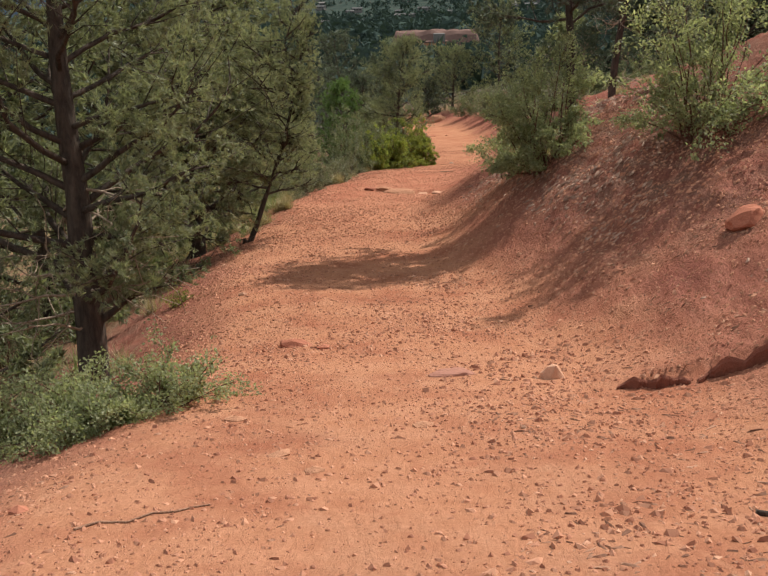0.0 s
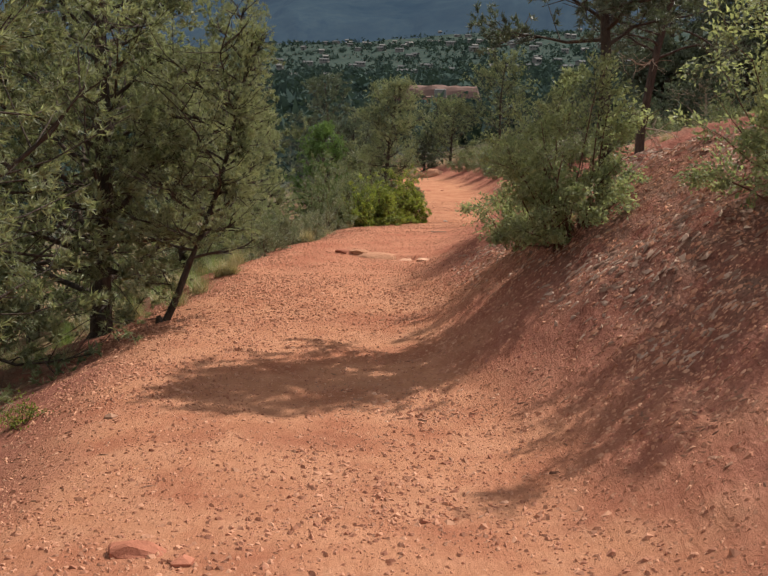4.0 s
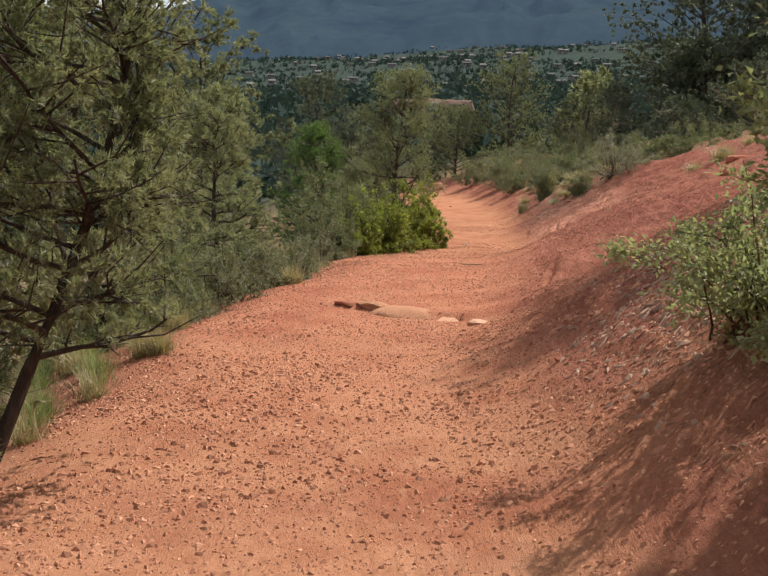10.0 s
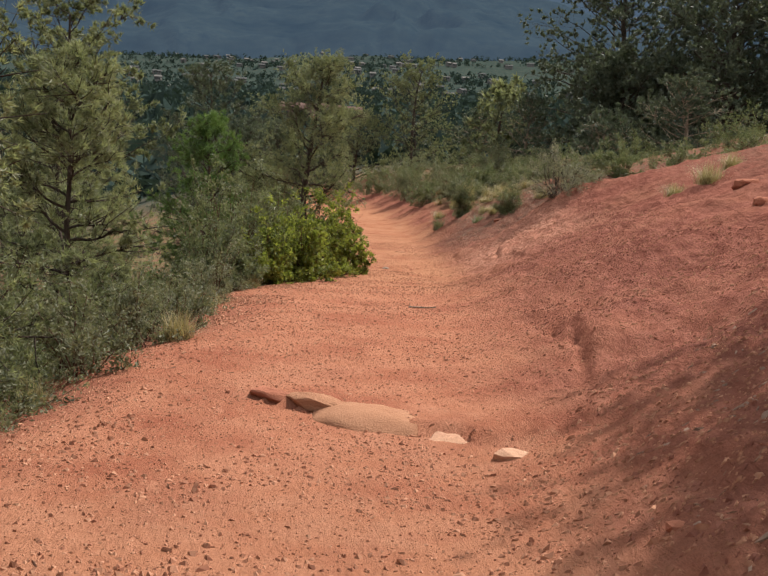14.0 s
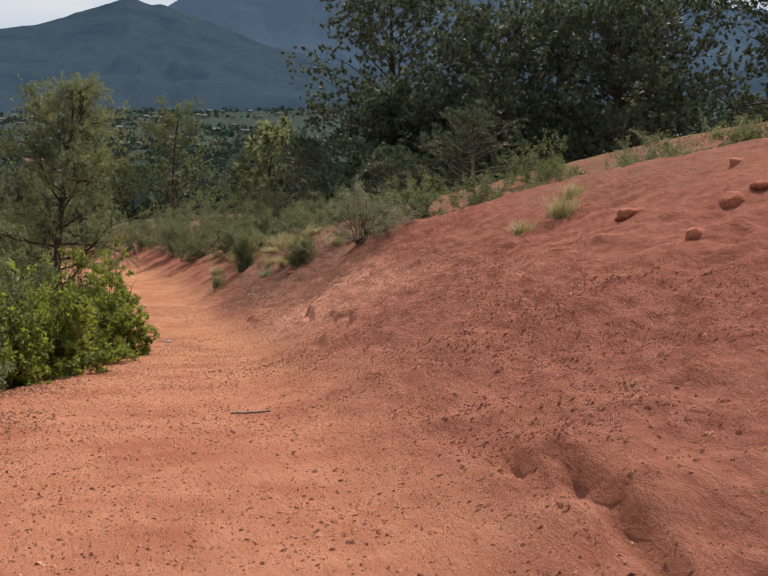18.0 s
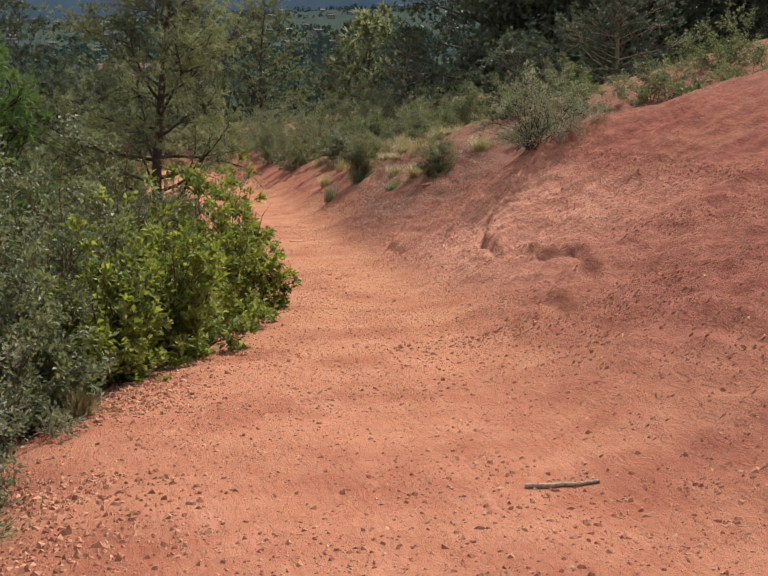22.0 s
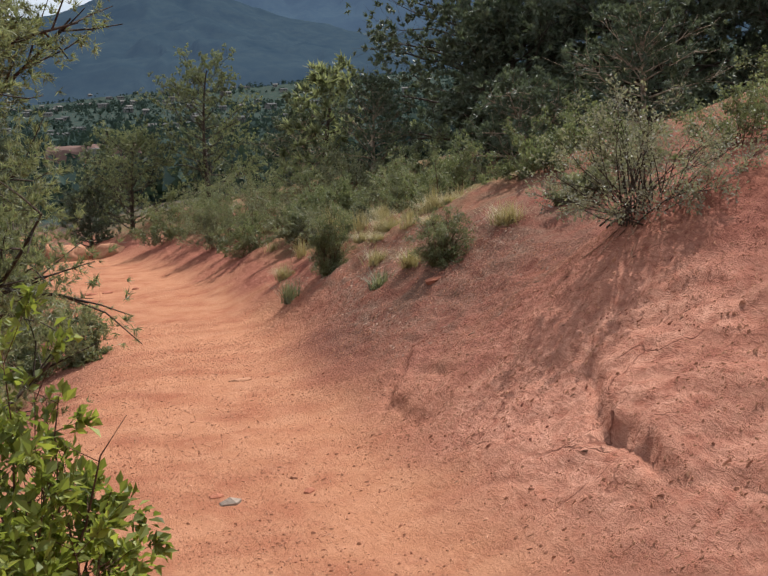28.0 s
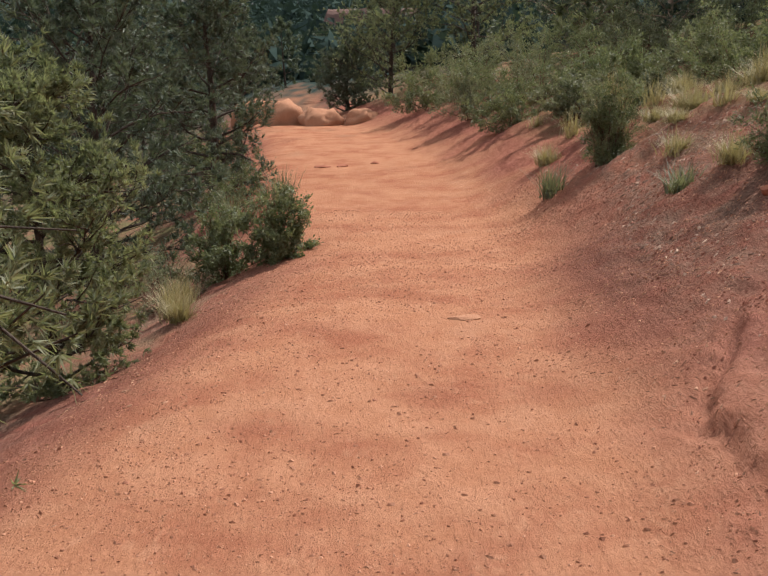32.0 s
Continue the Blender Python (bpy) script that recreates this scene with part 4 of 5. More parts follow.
# ---- oak thicket ----
for i, (x, y, h, r) in enumerate([(-1.75, 29.6, 1.1, 0.65), (-1.25, 30.4, 1.25, 0.65), (-1.03, 31.4, 1.45, 0.7), (-0.84, 32.3, 1.35, 0.5), (-0.46, 32.7, 1.58, 0.55), (-1.5, 31.2, 1.5, 0.7), (-2.3, 30.2, 2.2, 0.9), (-2.7, 29.0, 1.6, 0.85), (-2.8, 31.4, 2.7, 1.05), (-1.8, 32.6, 2.2, 0.8), (-2.3, 28.6, 1.0, 0.6)]):
    bright = i < 6
    bush(x, y, h, r, 60 + i, "bright green scrub oak bush with leathery leaves" if bright else "dull green scrub oak bush with grey twigs", OAK if bright else BUSHY, 6000 if bright else 9500, 0.068 if bright else 0.05, 0.55, 36, "oak_bush", bare=0.12, spread=0.95, droop=0.0, rosette=0.6 if bright else 0.3, group="oak thicket beside the trail")

# ---- shrubs along the lower edge ----
for i in range(22):
    y = 20.4 + i * 0.42
    x = float(np.interp(y, _ys, TL)) - 0.40 - 0.6 * (i % 3)
    bush(x, y, 0.50 + 0.13 * (i % 4), 0.5, 80 + i, "low grey-green shrub along the trail edge", BUSHY if i % 3 else SAGE, 4200, 0.042, 0.42, 20, "shrub", group="shrubs on the trail edge")
for i in range(14):
    y = 21.0 + i * 0.75
    bush(-3.9 - 0.8 * (i % 2), y, 1.1 + 0.25 * (i % 3), 0.8, 110 + i, "grey-green bush below the trail edge", SAGE if i % 2 else BUSHY, 3800, 0.05, 0.35, 20, "bush", group="bushes below the trail edge")
for i, (x, y, h, r) in enumerate([(-1.83, 6.3, 0.46, 0.5), (-2.5, 6.35, 0.52, 0.6), (-3.05, 6.7, 0.6, 0.6), (-2.25, 5.95, 0.36, 0.42)]):
    bush(x, y, h, r, 520 + i, "low spreading green shrub on the trail edge", OLIVE, 9000, 0.030, 0.6, 40, "shrub", bare=0.1, group="low shrubs on the trail edge")
bush(-3.02, 11.15, 0.26, 0.18, 103, "small bright green sprig on the trail edge", OAK, 700, 0.032, 0.5, 12, "sprig", category="plant")
bush(-0.62, 45.0, 0.9, 0.48, 104, "dark green shrub jutting onto the trail", BUSHY, 8500, 0.055, 0.5, 26, "shrub")
bush(-1.4, 45.3, 1.1, 0.58, 105, "dark green shrub on the trail edge", BUSHY, 8500, 0.055, 0.5, 26, "shrub")
bush(-2.0, 44.6, 1.0, 0.55, 106, "grey-green shrub on the trail edge", SAGE, 5000, 0.04, 0.3, 22, "shrub")
bush(-1.9, 49.5, 1.1, 0.9, 107, "dark green bush on the trail edge", BUSHY, 6000, 0.06, 0.35, 24)
bush(-2.6, 53.5, 1.2, 1.0, 108, "dark green bush on the trail edge", BUSHY, 6000, 0.07, 0.35, 24)
bush(-4.0, 60.5, 1.3, 1.0, 109, "dark green bush on the trail edge", BUSHY, 6000, 0.08, 0.35, 24)

for i in range(18):
    x, y = -5.2 - 1.1 * (i % 4), 7.5 + 0.95 * i
    bush(x, y, 1.2 + 0.3 * (i % 3), 1.0, 500 + i, "dull green bush on the slope below the trail", SAGE if i % 2 else BUSHY, 3000, 0.065, 0.35, 18, "bush", group="bushes on the lower slope")

# ---- grasses and yucca ----
for i, (x, y, h, r) in enumerate([(5.46, 30.57, 0.45, 0.5), (5.0, 30.8, 0.3, 0.4), (4.15, 48.0, 1.1, 0.45), (5.23, 41.7, 0.4, 0.5), (4.9, 46.6, 0.45, 0.6), (6.9, 60.0, 1.0, 0.6), (6.6, 32.4, 0.4, 0.4), (4.05, 42.4, 0.35, 0.4), (3.26, 48.4, 0.4, 0.4), (5.6, 46.0, 0.4, 0.6), (-1.7, 43.4, 0.5, 0.35), (-1.75, 44.2, 0.5, 0.35), (-1.5, 42.8, 0.35, 0.3), (-1.95, 28.3, 0.25, 0.2), (-2.3, 23.0, 0.35, 0.3), (1.45, 14.4, 0.4, 0.45), (4.4, 45.5, 0.22, 0.35), (4.9, 46.3, 0.25, 0.4), (5.5, 47.0, 0.25, 0.4), (4.6, 47.2, 0.28, 0.4), (5.1, 44.6, 0.2, 0.35), (4.2, 44.6, 0.2, 0.3), (5.8, 45.6, 0.25, 0.4), (5.3, 48.4, 0.35, 0.4), (-2.40, 26.3, 0.32, 0.42), (-2.80, 18.1, 0.30, 0.30)]):
    tuft_of_blades(x, y, h, r, 130 + i, "dry straw-coloured grass tuft on the slope", STRAW, 330, 0.010, group="dry grass tufts")
for i, (x, y, h, r) in enumerate([(-1.7, 48.3, 0.8, 0.6), (-0.95, 48.8, 0.75, 0.5), (2.95, 46.2, 0.5, 0.4), (3.7, 42.9, 0.35, 0.4)]):
    tuft_of_blades(x, y, h, r, 150 + i, "spiky pale green yucca on the trail edge", SAGE, 120, 0.02, "yucca", "plant", 0.85, "yuccas")
for i in range(20):
    y = 44.5 + i * 0.70
    x = float(np.interp(y, _ys, TR)) + 1.7 + 0.75 * (i % 4)
    tuft_of_blades(x, y, 0.4 + 0.1 * (i % 3), 0.4, 560 + i, "dry straw-coloured grass tuft on the slope", STRAW, 90, 0.012, group="dry grass tufts")
for i in range(26):
    y = 9.0 + i * 0.6
    x = float(np.interp(y, _ys, TL)) - 1.0 - 0.5 * (i % 4)
    tuft_of_blades(x, y, 0.35, 0.35, 160 + i, "green and straw grass tuft on the lower slope", GRASS if i % 2 else STRAW, 130, 0.007, group="grass below the trail")

for i in range(44):
    x, y = -2.95 - 0.22 * ((i * 7) % 9) + 0.05 * (i % 3), 15.6 + 0.14 * i
    tuft_of_blades(x, y, 0.30 + 0.04 * (i % 4), 0.3, 600 + i, "pale green and straw grass tuft below the trail edge", GRASS if i % 3 else STRAW, 150, 0.007, group="grass below the trail")

# ---- boulders at the bend ----
for i, (x, y, s) in enumerate([(-4.2, 72.2, (1.5, 1.3, 1.7)), (-2.8, 70.0, (1.55, 1.3, 1.6)), (-1.4, 69.0, (1.5, 1.2, 1.1)), (0.1, 68.7, (1.2, 1.0, 0.8))]):
    rock(x, y, s, 120 + i, "rounded tan sandstone boulder at the bend of the trail", TAN_STONE, name="boulder", category="boulder", rough=0.6, blocky=0.6, power=3.0, group="boulders at the bend")

# ---- stones on and beside the trail ----
for i, (x, y, s, turn, lab, mt) in enumerate([
    (-1.34, 20.55, (0.40, 0.16, 0.09), -40, "thin red sandstone slab set in the trail", RED_STONE),
    (-1.06, 20.36, (0.42, 0.18, 0.10), -35, "tan sandstone slab set in the trail", TAN_STONE),
    (-0.70, 20.06, (0.80, 0.58, 0.17), -14, "worn rounded tan sandstone hump across the trail", TAN_STONE),
    (-0.22, 19.76, (0.36, 0.24, 0.09), 12, "pale sandstone slab with a dark undercut", PALE_STONE),
    (0.02, 19.24, (0.22, 0.14, 0.12), 20, "white angular stone at the foot of the bank", PALE_STONE),
    (-1.24, 8.24, (0.30, 0.16, 0.13), 5, "red angular rock bedded in the trail", RED_STONE),
    (-0.98, 8.12, (0.14, 0.10, 0.10), 30, "small red rock beside a larger one", RED_STONE),
    (0.84, 6.96, (0.20, 0.14, 0.24), 15, "pale upright pointed stone", PALE_STONE),
    (0.11, 7.09, (0.36, 0.19, 0.08), 8, "flat pinkish stone bedded in the trail", SLAB_STONE),
    (-0.08, 5.54, (0.14, 0.10, 0.07), 30, "small tan stone on the trail", TAN_STONE),
    (2.75, 8.80, (0.40, 0.28, 0.24), 20, "rounded pinkish boulder on the bank", RED_STONE),
    (4.96, 27.97, (0.42, 0.26, 0.22), 25, "loose red sandstone rock on the bank", RED_STONE),
    (5.28, 26.55, (0.34, 0.22, 0.2), 30, "loose red sandstone rock on the bank", RED_STONE),
    (4.04, 25.39, (0.22, 0.15, 0.14), 20, "loose red sandstone rock on the bank", RED_STONE),
    (6.90, 28.72, (0.26, 0.2, 0.16), 35, "loose red sandstone rock on the bank", RED_STONE),
    (5.69, 26.68, (0.3, 0.2, 0.12), 15, "loose red sandstone rock on the bank", RED_STONE),
    (-0.55, 53.9, (0.34, 0.16, 0.12), 10, "dark red stone lying on the trail", RED_STONE),
    (-0.15, 54.0, (0.26, 0.16, 0.12), 30, "dark red stone lying on the trail", RED_STONE),
    (0.55, 54.5, (0.22, 0.14, 0.12), 0, "dark red stone lying on the trail", RED_STONE),
    (0.53, 35.68, (0.20, 0.13, 0.11), 10, "grey-brown flat stone on the trail", GREY_STONE),
    (1.11, 35.70, (0.12, 0.09, 0.08), 60, "small dark stone on the trail", RED_STONE),
    (0.46, 35.90, (0.12, 0.09, 0.07), 10, "small dark stone on the trail", RED_STONE),
    (4.0, 41.14, (0.36, 0.18, 0.12), 5, "flat dark stone on the gravel slope", RED_STONE),
    (1.31, 40.85, (0.28, 0.16, 0.06), 5, "flat tan stone at the foot of the slope", TAN_STONE),
    (0.45, 16.6, (0.13, 0.08, 0.06), 40, "red stone at the foot of the bank", RED_STONE),
    (0.35, 17.68, (0.13, 0.08, 0.06), 10, "red stone at the foot of the bank", RED_STONE),
    (-2.20, 10.78, (0.13, 0.10, 0.09), 10, "dark stone on the trail edge", CHIP),
    (-0.63, 4.6, (0.12, 0.09, 0.06), 10, "small tan stone on the trail", TAN_STONE),
    (-0.85, 4.9, (0.16, 0.10, 0.06), 50, "small tan stone on the trail", TAN_STONE),
    (-1.25, 5.7, (0.17, 0.10, 0.07), -10, "small tan stone on the trail", TAN_STONE),
    (-1.95, 4.1, (0.13, 0.09, 0.08), -10, "small dark red stone on the trail", RED_STONE),
]):
    rock(x, y, s, 200 + i, lab, mt, turn, (0.70 if s[0] > 0.5 else 0.5) if 19 < y < 21 else 0.42, "stone", 1 if max(s) < 0.21 else (2 if max(s) < 0.3 else 3), blocky=0.8, power=7.0 if max(s) > 1 else 5.0)

for i, (a, b, high) in enumerate([((1.72, 6.44), (1.24, 6.53), 0.075), ((2.36, 6.36), (1.76, 6.42), 0.105), ((3.25, 6.22), (2.40, 6.33), 0.095)]):
    stone_ledge(a, b, high, 0.17, 1 + i, "low broken red bedrock edge at the foot of the bank, coloured as in shade", SHADED_STONE, 18)


def stick(pts, r, label, mat=DEAD, name="stick"):
    rng = np.random.default_rng(int(abs(pts[0][0]) * 100))
    w = Wood()
    a, b = np.array(pts[0], float), np.array(pts[1], float)
    line = np.array([a + (b - a) * u + rng.normal(0, 0.03 * float(np.linalg.norm(b - a)), 2) for u in np.linspace(0, 1, 7)])
    line = np.column_stack([line, height(line[:, 0], line[:, 1]) + r * 0.7])
    w.tube(line, r, r * 0.6, 6)
    return tagged(new(name, w.mesh(name, mat)), label, "stick")


stick(((0.11, 26.12), (0.43, 26.06)), 0.014, "short weathered brown stick on the trail", DEAD, name="log")
stick(((-1.55, 3.75), (-1.0, 4.05)), 0.007, "thin pale twig on the trail", TWIG)
stick(((1.35, 3.9), (1.65, 3.85)), 0.014, "short dark stick on the gravel", BARK)
stick(((1.75, 4.1), (2.0, 4.2)), 0.010, "thin dark stick on the gravel", BARK)
for i, (x, y) in enumerate([(4.05, 36.25), (4.0, 36.7), (4.3, 36.1), (4.15, 36.5), (3.95, 37.0)]):
    stick(((4.42, 36.8), (x, y)), 0.006, "thin exposed root below the grey bush", TWIG, "exposed_root")


# ---- the valley: woods, town and the red-roofed house ----
def scatter_woods():
    rng = np.random.default_rng(90)
    n = 16000
    az, d = np.radians(rng.uniform(-30, 40, n)), np.where(rng.random(n) < 0.35, np.exp(rng.uniform(math.log(110), math.log(900), n)), rng.uniform(500, 2600, n))
    x, y = d * np.sin(az), d * np.cos(az)
    keep = (np.hypot(x, y - 312) > 34) & ((y > 130) | (np.abs(x + 6) > 9)) & (fbm(x, y, 0.006, 3, 81) > -0.65)
    x, y, d = x[keep], y[keep], d[keep]
    n = len(x)
    z = height(x, y)
    h = rng.uniform(3.0, 6.0, n) * np.clip(0.75 + d / 900, 0.75, 1.5)
    w = h * rng.uniform(0.30, 0.5, n)
    m = 14
    u = rng.normal(0, 1, (n, m, 3))
    u = u / np.linalg.norm(u, axis=2, keepdims=True) * rng.uniform(0.35, 1.0, (n, m, 1))
    u[..., 2] = np.abs(u[..., 2])
    taper = (1.1 - 0.6 * u[..., 2:3])
    c = np.stack([x, y, z], 1)[:, None] + u * np.stack([w, w, h * 0.95], 1)[:, None] * np.concatenate([taper, taper, np.ones_like(taper)], 2)
    s = (w * 0.62)[:, None, None, None]
    tri = c[:, :, None] + rng.normal(0, 1, (n, m, 3, 3)) * s * 0.8
    v = tri.reshape(-1, 3)
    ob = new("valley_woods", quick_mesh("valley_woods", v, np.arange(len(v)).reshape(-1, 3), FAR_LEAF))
    tagged(ob, "dark green scrub woods across the valley floor", "trees", kind="stuff")


# leaf colours carry the valley haze: bluish and low in contrast
FAR_LEAF = leaf_material("hazed_valley_foliage", (0.026, 0.042, 0.039), (0.046, 0.067, 0.058), (0.058, 0.082, 0.068), 0.12, 0.0)
scatter_woods()

PLASTER = stone_material("pale_plaster", (0.13, 0.125, 0.12), (0.23, 0.215, 0.20), 0.3)
ROOF = stone_material("grey_roofing", (0.06, 0.065, 0.07), (0.14, 0.135, 0.13), 0.3)
RED_ROOF = stone_material("red_earth", (0.13, 0.082, 0.070), (0.19, 0.120, 0.100), 0.12)
GLASS = mat_base("dark_window")[0]
GLASS.node_tree.nodes["Principled BSDF"].inputs["Base Color"].default_value = (0.02, 0.025, 0.03, 1)
GLASS.node_tree.nodes["Principled BSDF"].inputs["Roughness"].default_value = 0.1


def box_mesh(name, lo, hi, mat):
    bm = bmesh.new()
    bmesh.ops.create_cube(bm, size=1)
    for v in bm.verts:
        v.co = Vector([a + (b - a) * (c + 0.5) for a, b, c in zip(lo, hi, v.co)])
    bmesh.ops.bevel(bm, geom=bm.edges, offset=0.06, segments=1, affect="EDGES")
    me = bpy.data.meshes.new(name)
    bm.to_mesh(me)
    bm.free()
    me.materials.append(mat)
    return me


def gable_mesh(name, w, l, z0, rise, mat, over=0.6):
    a, b = w / 2 + over, l / 2 + over
    v = [(-a, -b, z0), (a, -b, z0), (a, b, z0), (-a, b, z0), (-a, 0, z0 + rise), (a, 0, z0 + rise),
         (-a, -b, z0 - 0.3), (a, -b, z0 - 0.3), (a, b, z0 - 0.3), (-a, b, z0 - 0.3)]
    f = [(0, 1, 5, 4), (2, 3, 4, 5), (0, 4, 3, 3), (1, 2, 5, 5), (6, 9, 8, 7), (0, 6, 7, 1), (1, 7, 8, 2), (2, 8, 9, 3), (3, 9, 6, 0)]
    me = bpy.data.meshes.new(name)
    me.from_pydata(v, [], [tuple(dict.fromkeys(q)) for q in f])
    me.materials.append(mat)
    return me


def valley_house(x, y, w, l, h, turn, wall, roof, label, group=""):
    root = new("house")
    root.matrix_basis = pose(x, y, gz(x, y) - 0.3, 0, 0, turn)
    tagged(root, label, "house", group)
    part("wall", box_mesh("wall", (-w / 2, -l / 2, -2), (w / 2, l / 2, h), wall), root)
    part("roof", gable_mesh("roof", w, l, h, h * 0.45, roof), root)
    for u in (-0.3, 0.0, 0.3):
        part("window", box_mesh("window", (u * w - 0.7, -l / 2 - 0.08, 1.0), (u * w + 0.7, -l / 2 + 0.05, 2.5), GLASS), root)
    return root


def build_town():
    rng = np.random.default_rng(91)
    kinds = []
    for w, l, h, roof in ((8, 6, 2.6, ROOF), (11, 7, 3.0, ROOF), (7, 6, 3.6, PLASTER)):
        kinds.append((w, l, h, roof))
    made = []
    for i in range(115):
        az, d = math.radians(rng.normal(0.0, 8.0)), rng.uniform(820, 2200)
        x, y = d * math.sin(az), d * math.cos(az)
        turn = rng.uniform(-40, 40)
        if i < 3:
            w, l, h, roof = kinds[i]
            made.append(valley_house(x, y, w, l, h, turn, PLASTER, roof, "pale house with a low roof in the valley town", "houses of the valley town"))
        else:
            copy_thing(made[i % 3], pose(x, y, gz(x, y) + 2.0, 0, 0, turn))


build_town()


def build_red_house():
    """The tan house with a deck in front of a cut bank of red earth."""
    x, y = 0.0, 300.0
    z = gz(x, y)
    root = new("house")
    root.matrix_basis = pose(x, y, z, 0, 0, 4)
    tagged(root, "tan stucco house with a dark timber deck below red earth", "house")
    part("wall", box_mesh("wall", (-3.2, -2.6, -2), (3.0, 2.6, 4.6), TAN_STONE), root)
    part("upper_wall", box_mesh("upper_wall", (-0.6, -2.2, 4.55), (2.6, 2.2, 7.0), PLASTER), root)
    part("roof", box_mesh("roof", (-3.5, -2.9, 4.5), (3.3, 2.9, 4.9), RED_ROOF), root)
    for u in (-1.6, 0.2, 1.6):
        part("window", box_mesh("window", (u - 0.5, -2.75, 1.2), (u + 0.5, -2.55, 2.8), GLASS), root)
    deck = part("deck", box_mesh("deck", (-1.8, -4.6, 0.2), (3.2, -2.65, 0.5), BARK), root)
    for u in (-1.6, 0.6, 3.0):
        part("post", box_mesh("post", (u - 0.15, -4.5, -2), (u + 0.15, -4.2, 3.2), PLASTER), deck)
    mound = new("red_bank")
    mound.matrix_basis = pose(0, 335, gz(0, 335) - 1)
    tagged(mound, "flat-topped cut bank of bare red earth", "bank")
    bm = bmesh.new()
    bmesh.ops.create_grid(bm, x_segments=40, y_segments=20, size=1)
    for v in bm.verts:
        u, w = v.co.x, v.co.y
        e = max(0.0, min(1.0, (1 - abs(u)) * 5)) * max(0.0, min(1.0, (1 - abs(w)) * 2.2))
        v.co = Vector((u * 16, w * 12, 8.5 * e * (1 + 0.1 * noise.noise(Vector((u * 4, w * 4, 0)))) - 1))
    me = bpy.data.meshes.new("bank_face")
    bm.to_mesh(me)
    bm.free()
    me.materials.append(RED_ROOF)
    part("bank_face", me, mound)


build_red_house()


def mid_slope_trees():
    """Pinyons on the hillside below the bend, copied from three."""
    rng = np.random.default_rng(92)
    lab = "rounded dark pinyon pine on the hillside below"
    kinds = [pine(-14 - 5 * i, 62 + 9 * i, 4.6 + 0.5 * i, 2.1, 300 + i, lab, 3200, needle=0.34, width=0.11, clear=0.0, limbs=16, twigs=5, puff=0.07, fine=False, leaf=PINE_DARK if i else PINE, group="pinyons on the hillside") for i in range(3)]
    for i in range(70):
        az, d = math.radians(rng.uniform(-28, 30)), rng.uniform(55, 190)
        x, y = d * math.sin(az), d * math.cos(az)
        if -9.5 < x < 5.5 and y < 96 or x > 3 and y < 62 or abs(x) < 3 and y > 150:
            continue
        copy_thing(kinds[i % 3], pose(x, y, gz(x, y) - 0.15, 0, 0, rng.uniform(0, 360)))


mid_slope_trees()


# ---- loose gravel and litter, too many to count ----
# a crumb: four corners at its foot, bedded in the soil, and two at its top
OCT_V = np.array([(1, 0.5, -0.8), (-0.7, 0.9, -0.8), (-1, -0.5, -0.8), (0.7, -0.9, -0.8), (0.42, 0.25, 1.0), (-0.45, -0.2, 0.85)], float)
OCT_F = np.array([(0, 1, 4), (1, 5, 4), (1, 2, 5), (2, 3, 5), (3, 4, 5), (3, 0, 4)])


def crumbs(name, n, seed, weight, size, shape, mat, label):
    """Many small angular pieces strewn where weight(x, y) is high."""
    rng = np.random.default_rng(seed)
    y = rng.uniform(1.5, 48, n * 6)
    x = np.interp(y, _ys, TL) - 0.9 + rng.random(n * 6) * (np.interp(y, _ys, TR) - np.interp(y, _ys, TL) + 3.9)
    keep = rng.random(n * 6) < weight(x, y)
    x, y = x[keep][:n], y[keep][:n]
    n = len(x)
    s = size * np.clip(np.exp(rng.normal(0, 0.45, n)), 0.4, 2.1) * np.where(y < 18, 1.0, 0.75) * (1 + 0.25 * np.exp(-((x - 0.9) / 0.8) ** 2) * (y < 11))
    v = OCT_V[None] * (1 + rng.uniform(-0.35, 0.35, (n, 6, 1))) + rng.normal(0, 0.16, (n, 6, 3))
    v = v * (np.array(shape)[None] * rng.uniform(0.7, 1.3, (n, 3)))[:, None] * s[:, None, None]
    a = rng.uniform(0, 6.28, n)
    ca, sa = np.cos(a)[:, None], np.sin(a)[:, None]
    slope = (height(x + 0.1, y) - height(x - 0.1, y)) / 0.2
    px, py = v[..., 0] * ca - v[..., 1] * sa, v[..., 0] * sa + v[..., 1] * ca
    pz = v[..., 2] + px * slope[:, None]
    w = np.stack([px + x[:, None], py + y[:, None], pz + (height(x, y) + s * shape[2] * 0.35)[:, None]], 2).reshape(-1, 3)
    f = (OCT_F[None] + 6 * np.arange(n)[:, None, None]).reshape(-1, 3)
    tagged(new(name, quick_mesh(name, w, f, mat)), label, "gravel", kind="stuff")


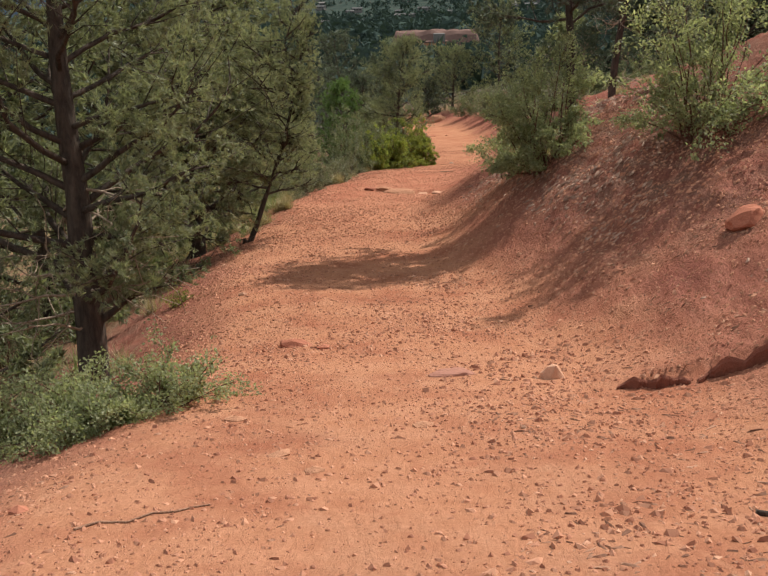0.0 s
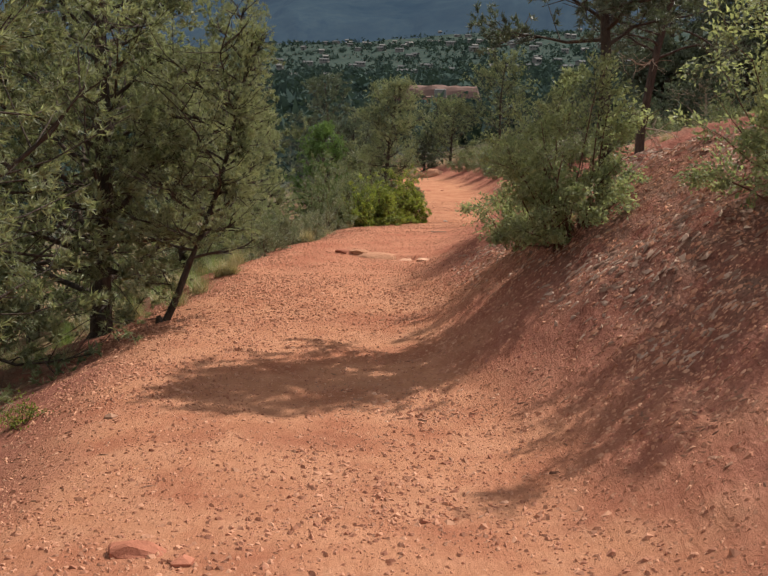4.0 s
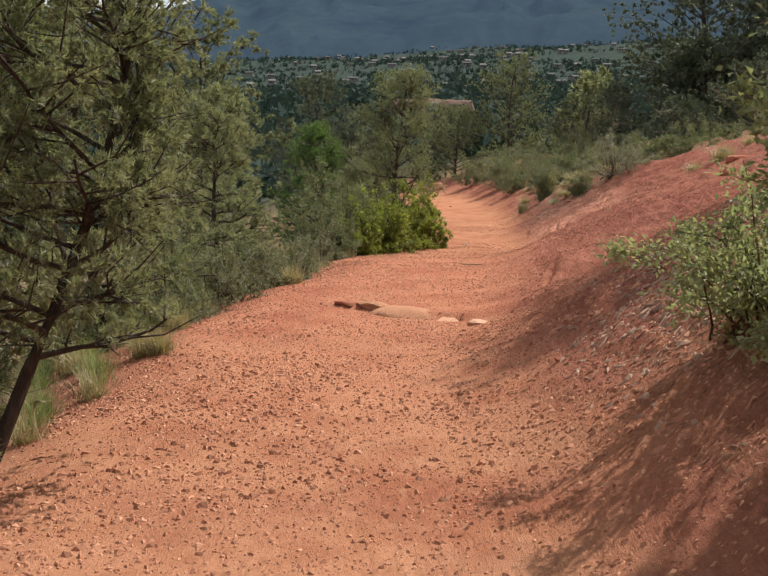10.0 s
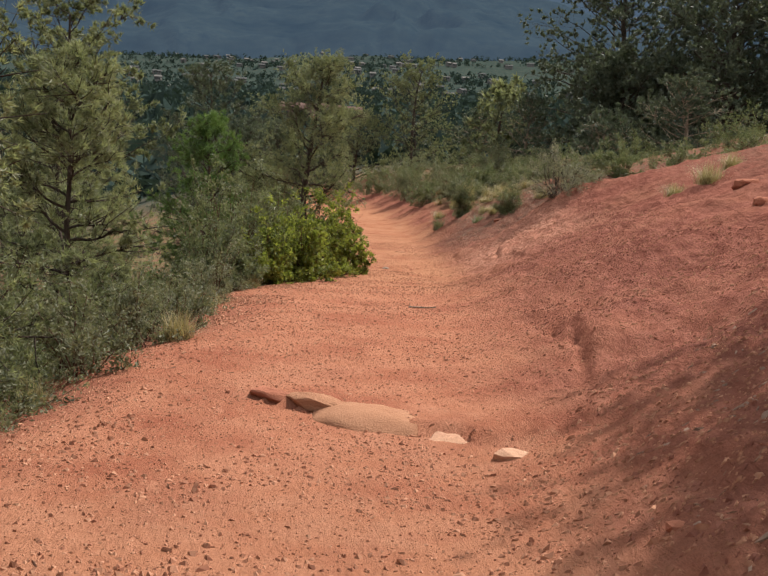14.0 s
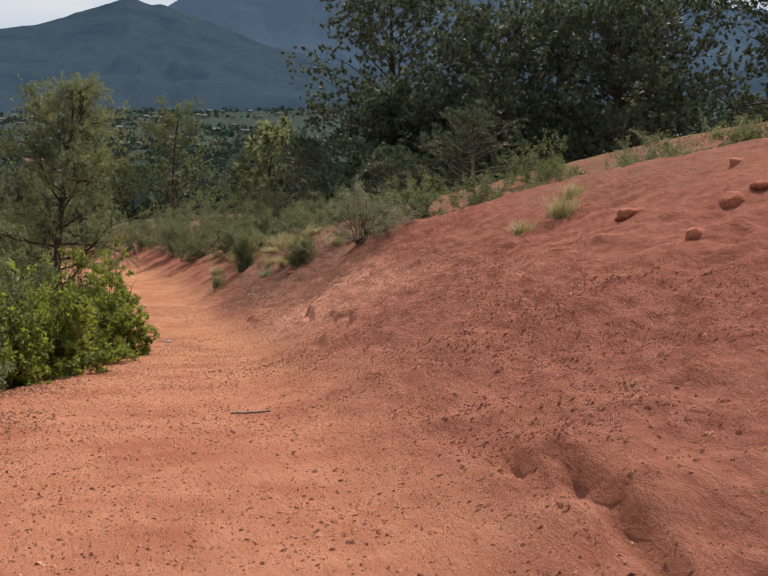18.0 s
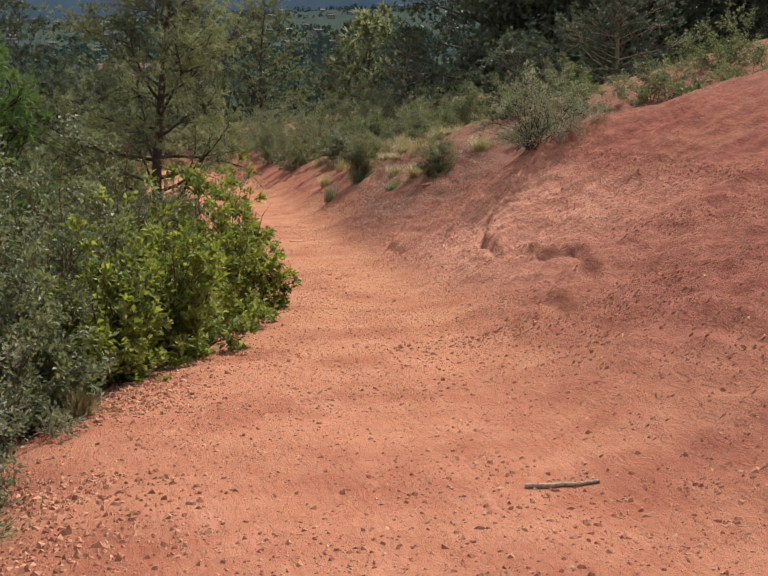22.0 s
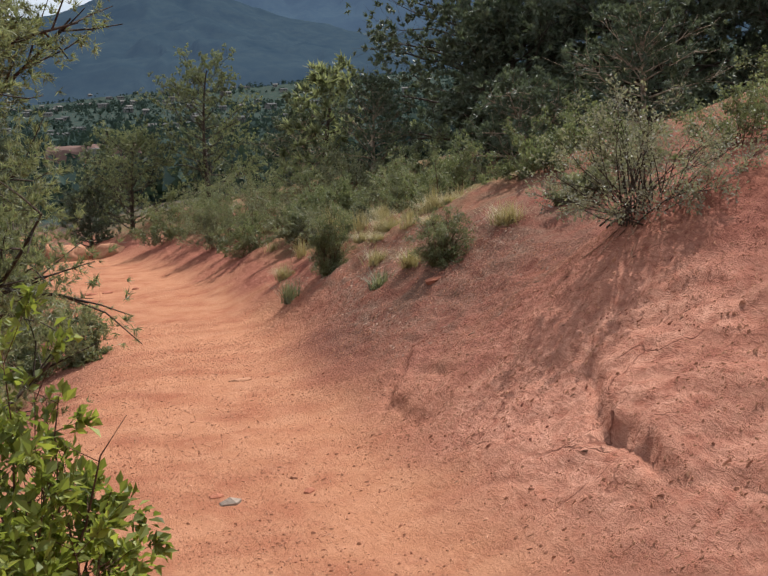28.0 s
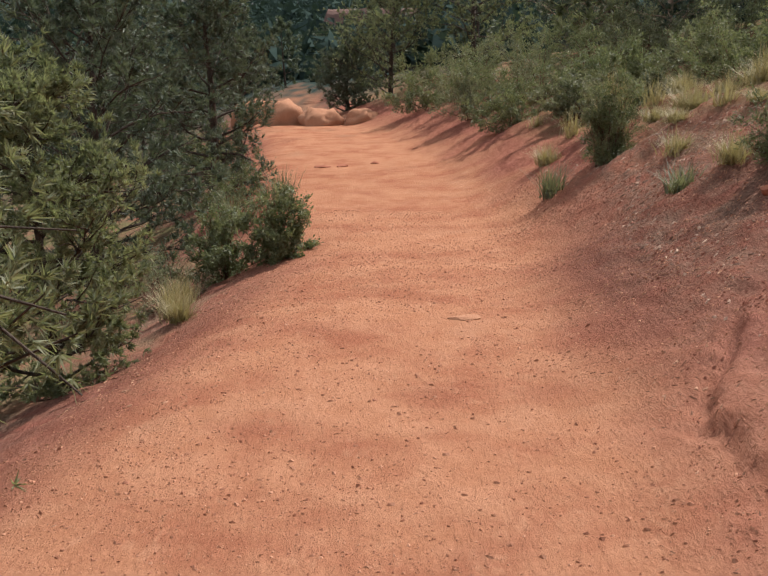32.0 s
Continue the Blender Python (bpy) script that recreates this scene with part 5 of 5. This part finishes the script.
def stony(x, y):
    _, r, l, on = local_height(x, y)
    patch = np.clip(0.45 + 1.1 * fbm(x, y, 1.1, 3, 91), 0, 1)
    below_step = np.exp(-((y - 16.0) / 3.2) ** 4) * np.exp(-0.8 * r) + 0.8 * np.exp(-((y - 10.2) / 2.0) ** 2) * on + 0.7 * (y < 6.5) * (x > 0.3) + 0.8 * (y < 11) * np.exp(-((x - 0.3) / 0.55) ** 2)
    early = np.where(y < 18, 1.4, 0.8)
    inner = 0.45 * patch * np.exp(-((x - np.interp(y, _ys, TL) - 0.5) / 0.45) ** 2)
    return np.clip(inner + (0.012 + 0.05 * patch * on) * early + 1.3 * below_step * (0.25 + patch) + 0.9 * np.exp(-((l - 0.2) / 0.5) ** 2) * (0.2 + patch) + 0.5 * patch * np.exp(-((r - 0.35) / 0.4) ** 2) + 0.22 * patch * (r > 0.7) + 0.5 * patch * (r > 0.25) * (y > 16) * (y < 36), 0, 1)


def edge(x, y):
    _, r, l, on = local_height(x, y)
    patch = np.clip(0.5 + 0.9 * fbm(x, y, 1.1, 3, 97), 0, 1)
    return np.clip((1 + 1.2 * (y < 19)) * np.exp(-((l - 0.2) / 0.4) ** 2) * (0.15 + patch) + 0.35 * patch * np.exp(-((r - 0.5) / 0.4) ** 2) + 0.7 * patch * np.exp(-((y - 15.5) / 4) ** 4) * (r > 0.15) * np.exp(-0.5 * r) + 0.5 * patch * np.exp(-((y - 41) / 2.5) ** 2) * (r > 0.2), 0, 1)


def littered(x, y):
    _, r, l, on = local_height(x, y)
    patch = np.clip(0.4 + 1.0 * fbm(x, y, 1.3, 3, 95), 0, 1)
    return np.clip(0.003 + patch * (np.clip(l, 0, 1) * 0.8 + 1.2 * np.exp(-((y - 12.0) / 4.0) ** 2) * (r > 0.5) + 0.7 * np.exp(-((y - 41) / 3.5) ** 2) * (r > 0.1) + 0.3 * (y < 7) * (x > 0.3) + 0.5 * np.exp(-((y - 11.0) / 1.3) ** 2) * (x > -0.8)), 0, 1)


crumbs("trail_gravel", 130000, 401, stony, 0.0063, (1.15, 0.95, 0.55), PEBBLE, "loose red gravel strewn over the trail and bank")
crumbs("edge_clods", 32000, 405, edge, 0.0098, (1.2, 0.95, 0.55), PEBBLE, "crumbly red clods along the lower edge of the trail")
crumbs("coarse_gravel", 1500, 402, edge, 0.0105, (1.2, 0.9, 0.55), PEBBLE, "coarse red stones strewn along the trail edges")
def bank_clods(x, y):
    _, r, l, on = local_height(x, y)
    patch = np.clip(0.25 + 1.6 * fbm(x * 2.2, y * 0.7, 0.9, 3, 99), 0, 1)
    return np.clip(patch * np.clip((r - 0.2) * 2, 0, 1) * (1 - 0.9 * np.exp(-((y - 34.8) / 3.4) ** 4) * (r < 2.6)), 0, 1)


crumbs("bank_clods", 26000, 406, bank_clods, 0.0088, (1.25, 1.0, 0.7), CLOD, "red clods and stones strewn in bands over the bank")


def bush_litter(x, y):
    _, r, l, on = local_height(x, y)
    patch = np.clip(0.55 + 1.2 * fbm(x, y, 0.9, 3, 101), 0, 1)
    return np.clip(patch * np.exp(-((y - 11.8) / 2.6) ** 2) * np.clip((r - 0.7) * 1.4, 0, 1) + 0.8 * patch * np.exp(-((y - 44.0) / 3.0) ** 2) * (r > 0.8) + 0.9 * patch * np.exp(-((y - 16.4) / 1.9) ** 2) * np.clip((r - 0.35) * 1.5, 0, 1), 0, 1)


crumbs("bush_litter", 34000, 407, bush_litter, 0.0165, (1.6, 0.7, 0.35), DUFF, "pale dry leaf litter and chips under the bank bushes")
def rubble(x, y):
    _, r, l, on = local_height(x, y)
    patch = np.clip(0.35 + 1.3 * fbm(x, y, 1.2, 3, 103), 0, 1)
    field = np.exp(-((y - 16.8) / 3.0) ** 4) * np.exp(-0.9 * r) * np.clip((20.2 - y) * 2, 0, 1)
    rim = (y > 7) * (y < 21) * np.exp(-((l - 0.2) / 0.4) ** 2) + 0.5 * (y > 22) * (y < 31) * np.exp(-((l - 0.15) / 0.3) ** 2)
    return np.clip(patch * (0.9 * field + rim + 0.5 * np.exp(-((y - 10.5) / 2.0) ** 2) * on + 0.5 * (y < 8) * np.exp(-((x - 1.0) / 0.9) ** 2)), 0, 1)


crumbs("step_rubble", 17000, 408, rubble, 0.0118, (1.25, 0.95, 0.55), PEBBLE, "loose red rubble below the step and along the lower edge")


def verge_rubble(x, y):
    d = x - np.interp(y, _ys, TL)
    patch = np.clip(0.35 + 1.3 * fbm(x, y, 0.8, 3, 131), 0, 1)
    verge = np.exp(-((y - 26.5) / 4.2) ** 4) * np.exp(-((d - 0.2) / 0.45) ** 2)
    by_stick = 0.8 * np.exp(-((x - 0.62) / 0.42) ** 2 - ((y - 26.35) / 0.4) ** 2)
    bank_foot = 0.8 * np.exp(-((y - 30.2 + 0.5 * x) / 0.35) ** 2) * (x > -0.2) * (x < 1.6)
    return np.clip((verge + by_stick + bank_foot) * patch, 0, 1) + 0.001 * (y > 22) * (y < 40)


crumbs("verge_rubble", 70000, 409, verge_rubble, 0.0135, (1.25, 0.95, 0.6), PEBBLE, "loose red stones along the trail edge and the bank's foot")
crumbs("leaf_litter", 22000, 403, littered, 0.013, (1.5, 0.4, 0.22), CHIP, "dry brown needle and bark litter")
crumbs("pale_chips", 9000, 404, littered, 0.010, (1.3, 0.8, 0.4), PALE_STONE, "pale stone chips in the litter")
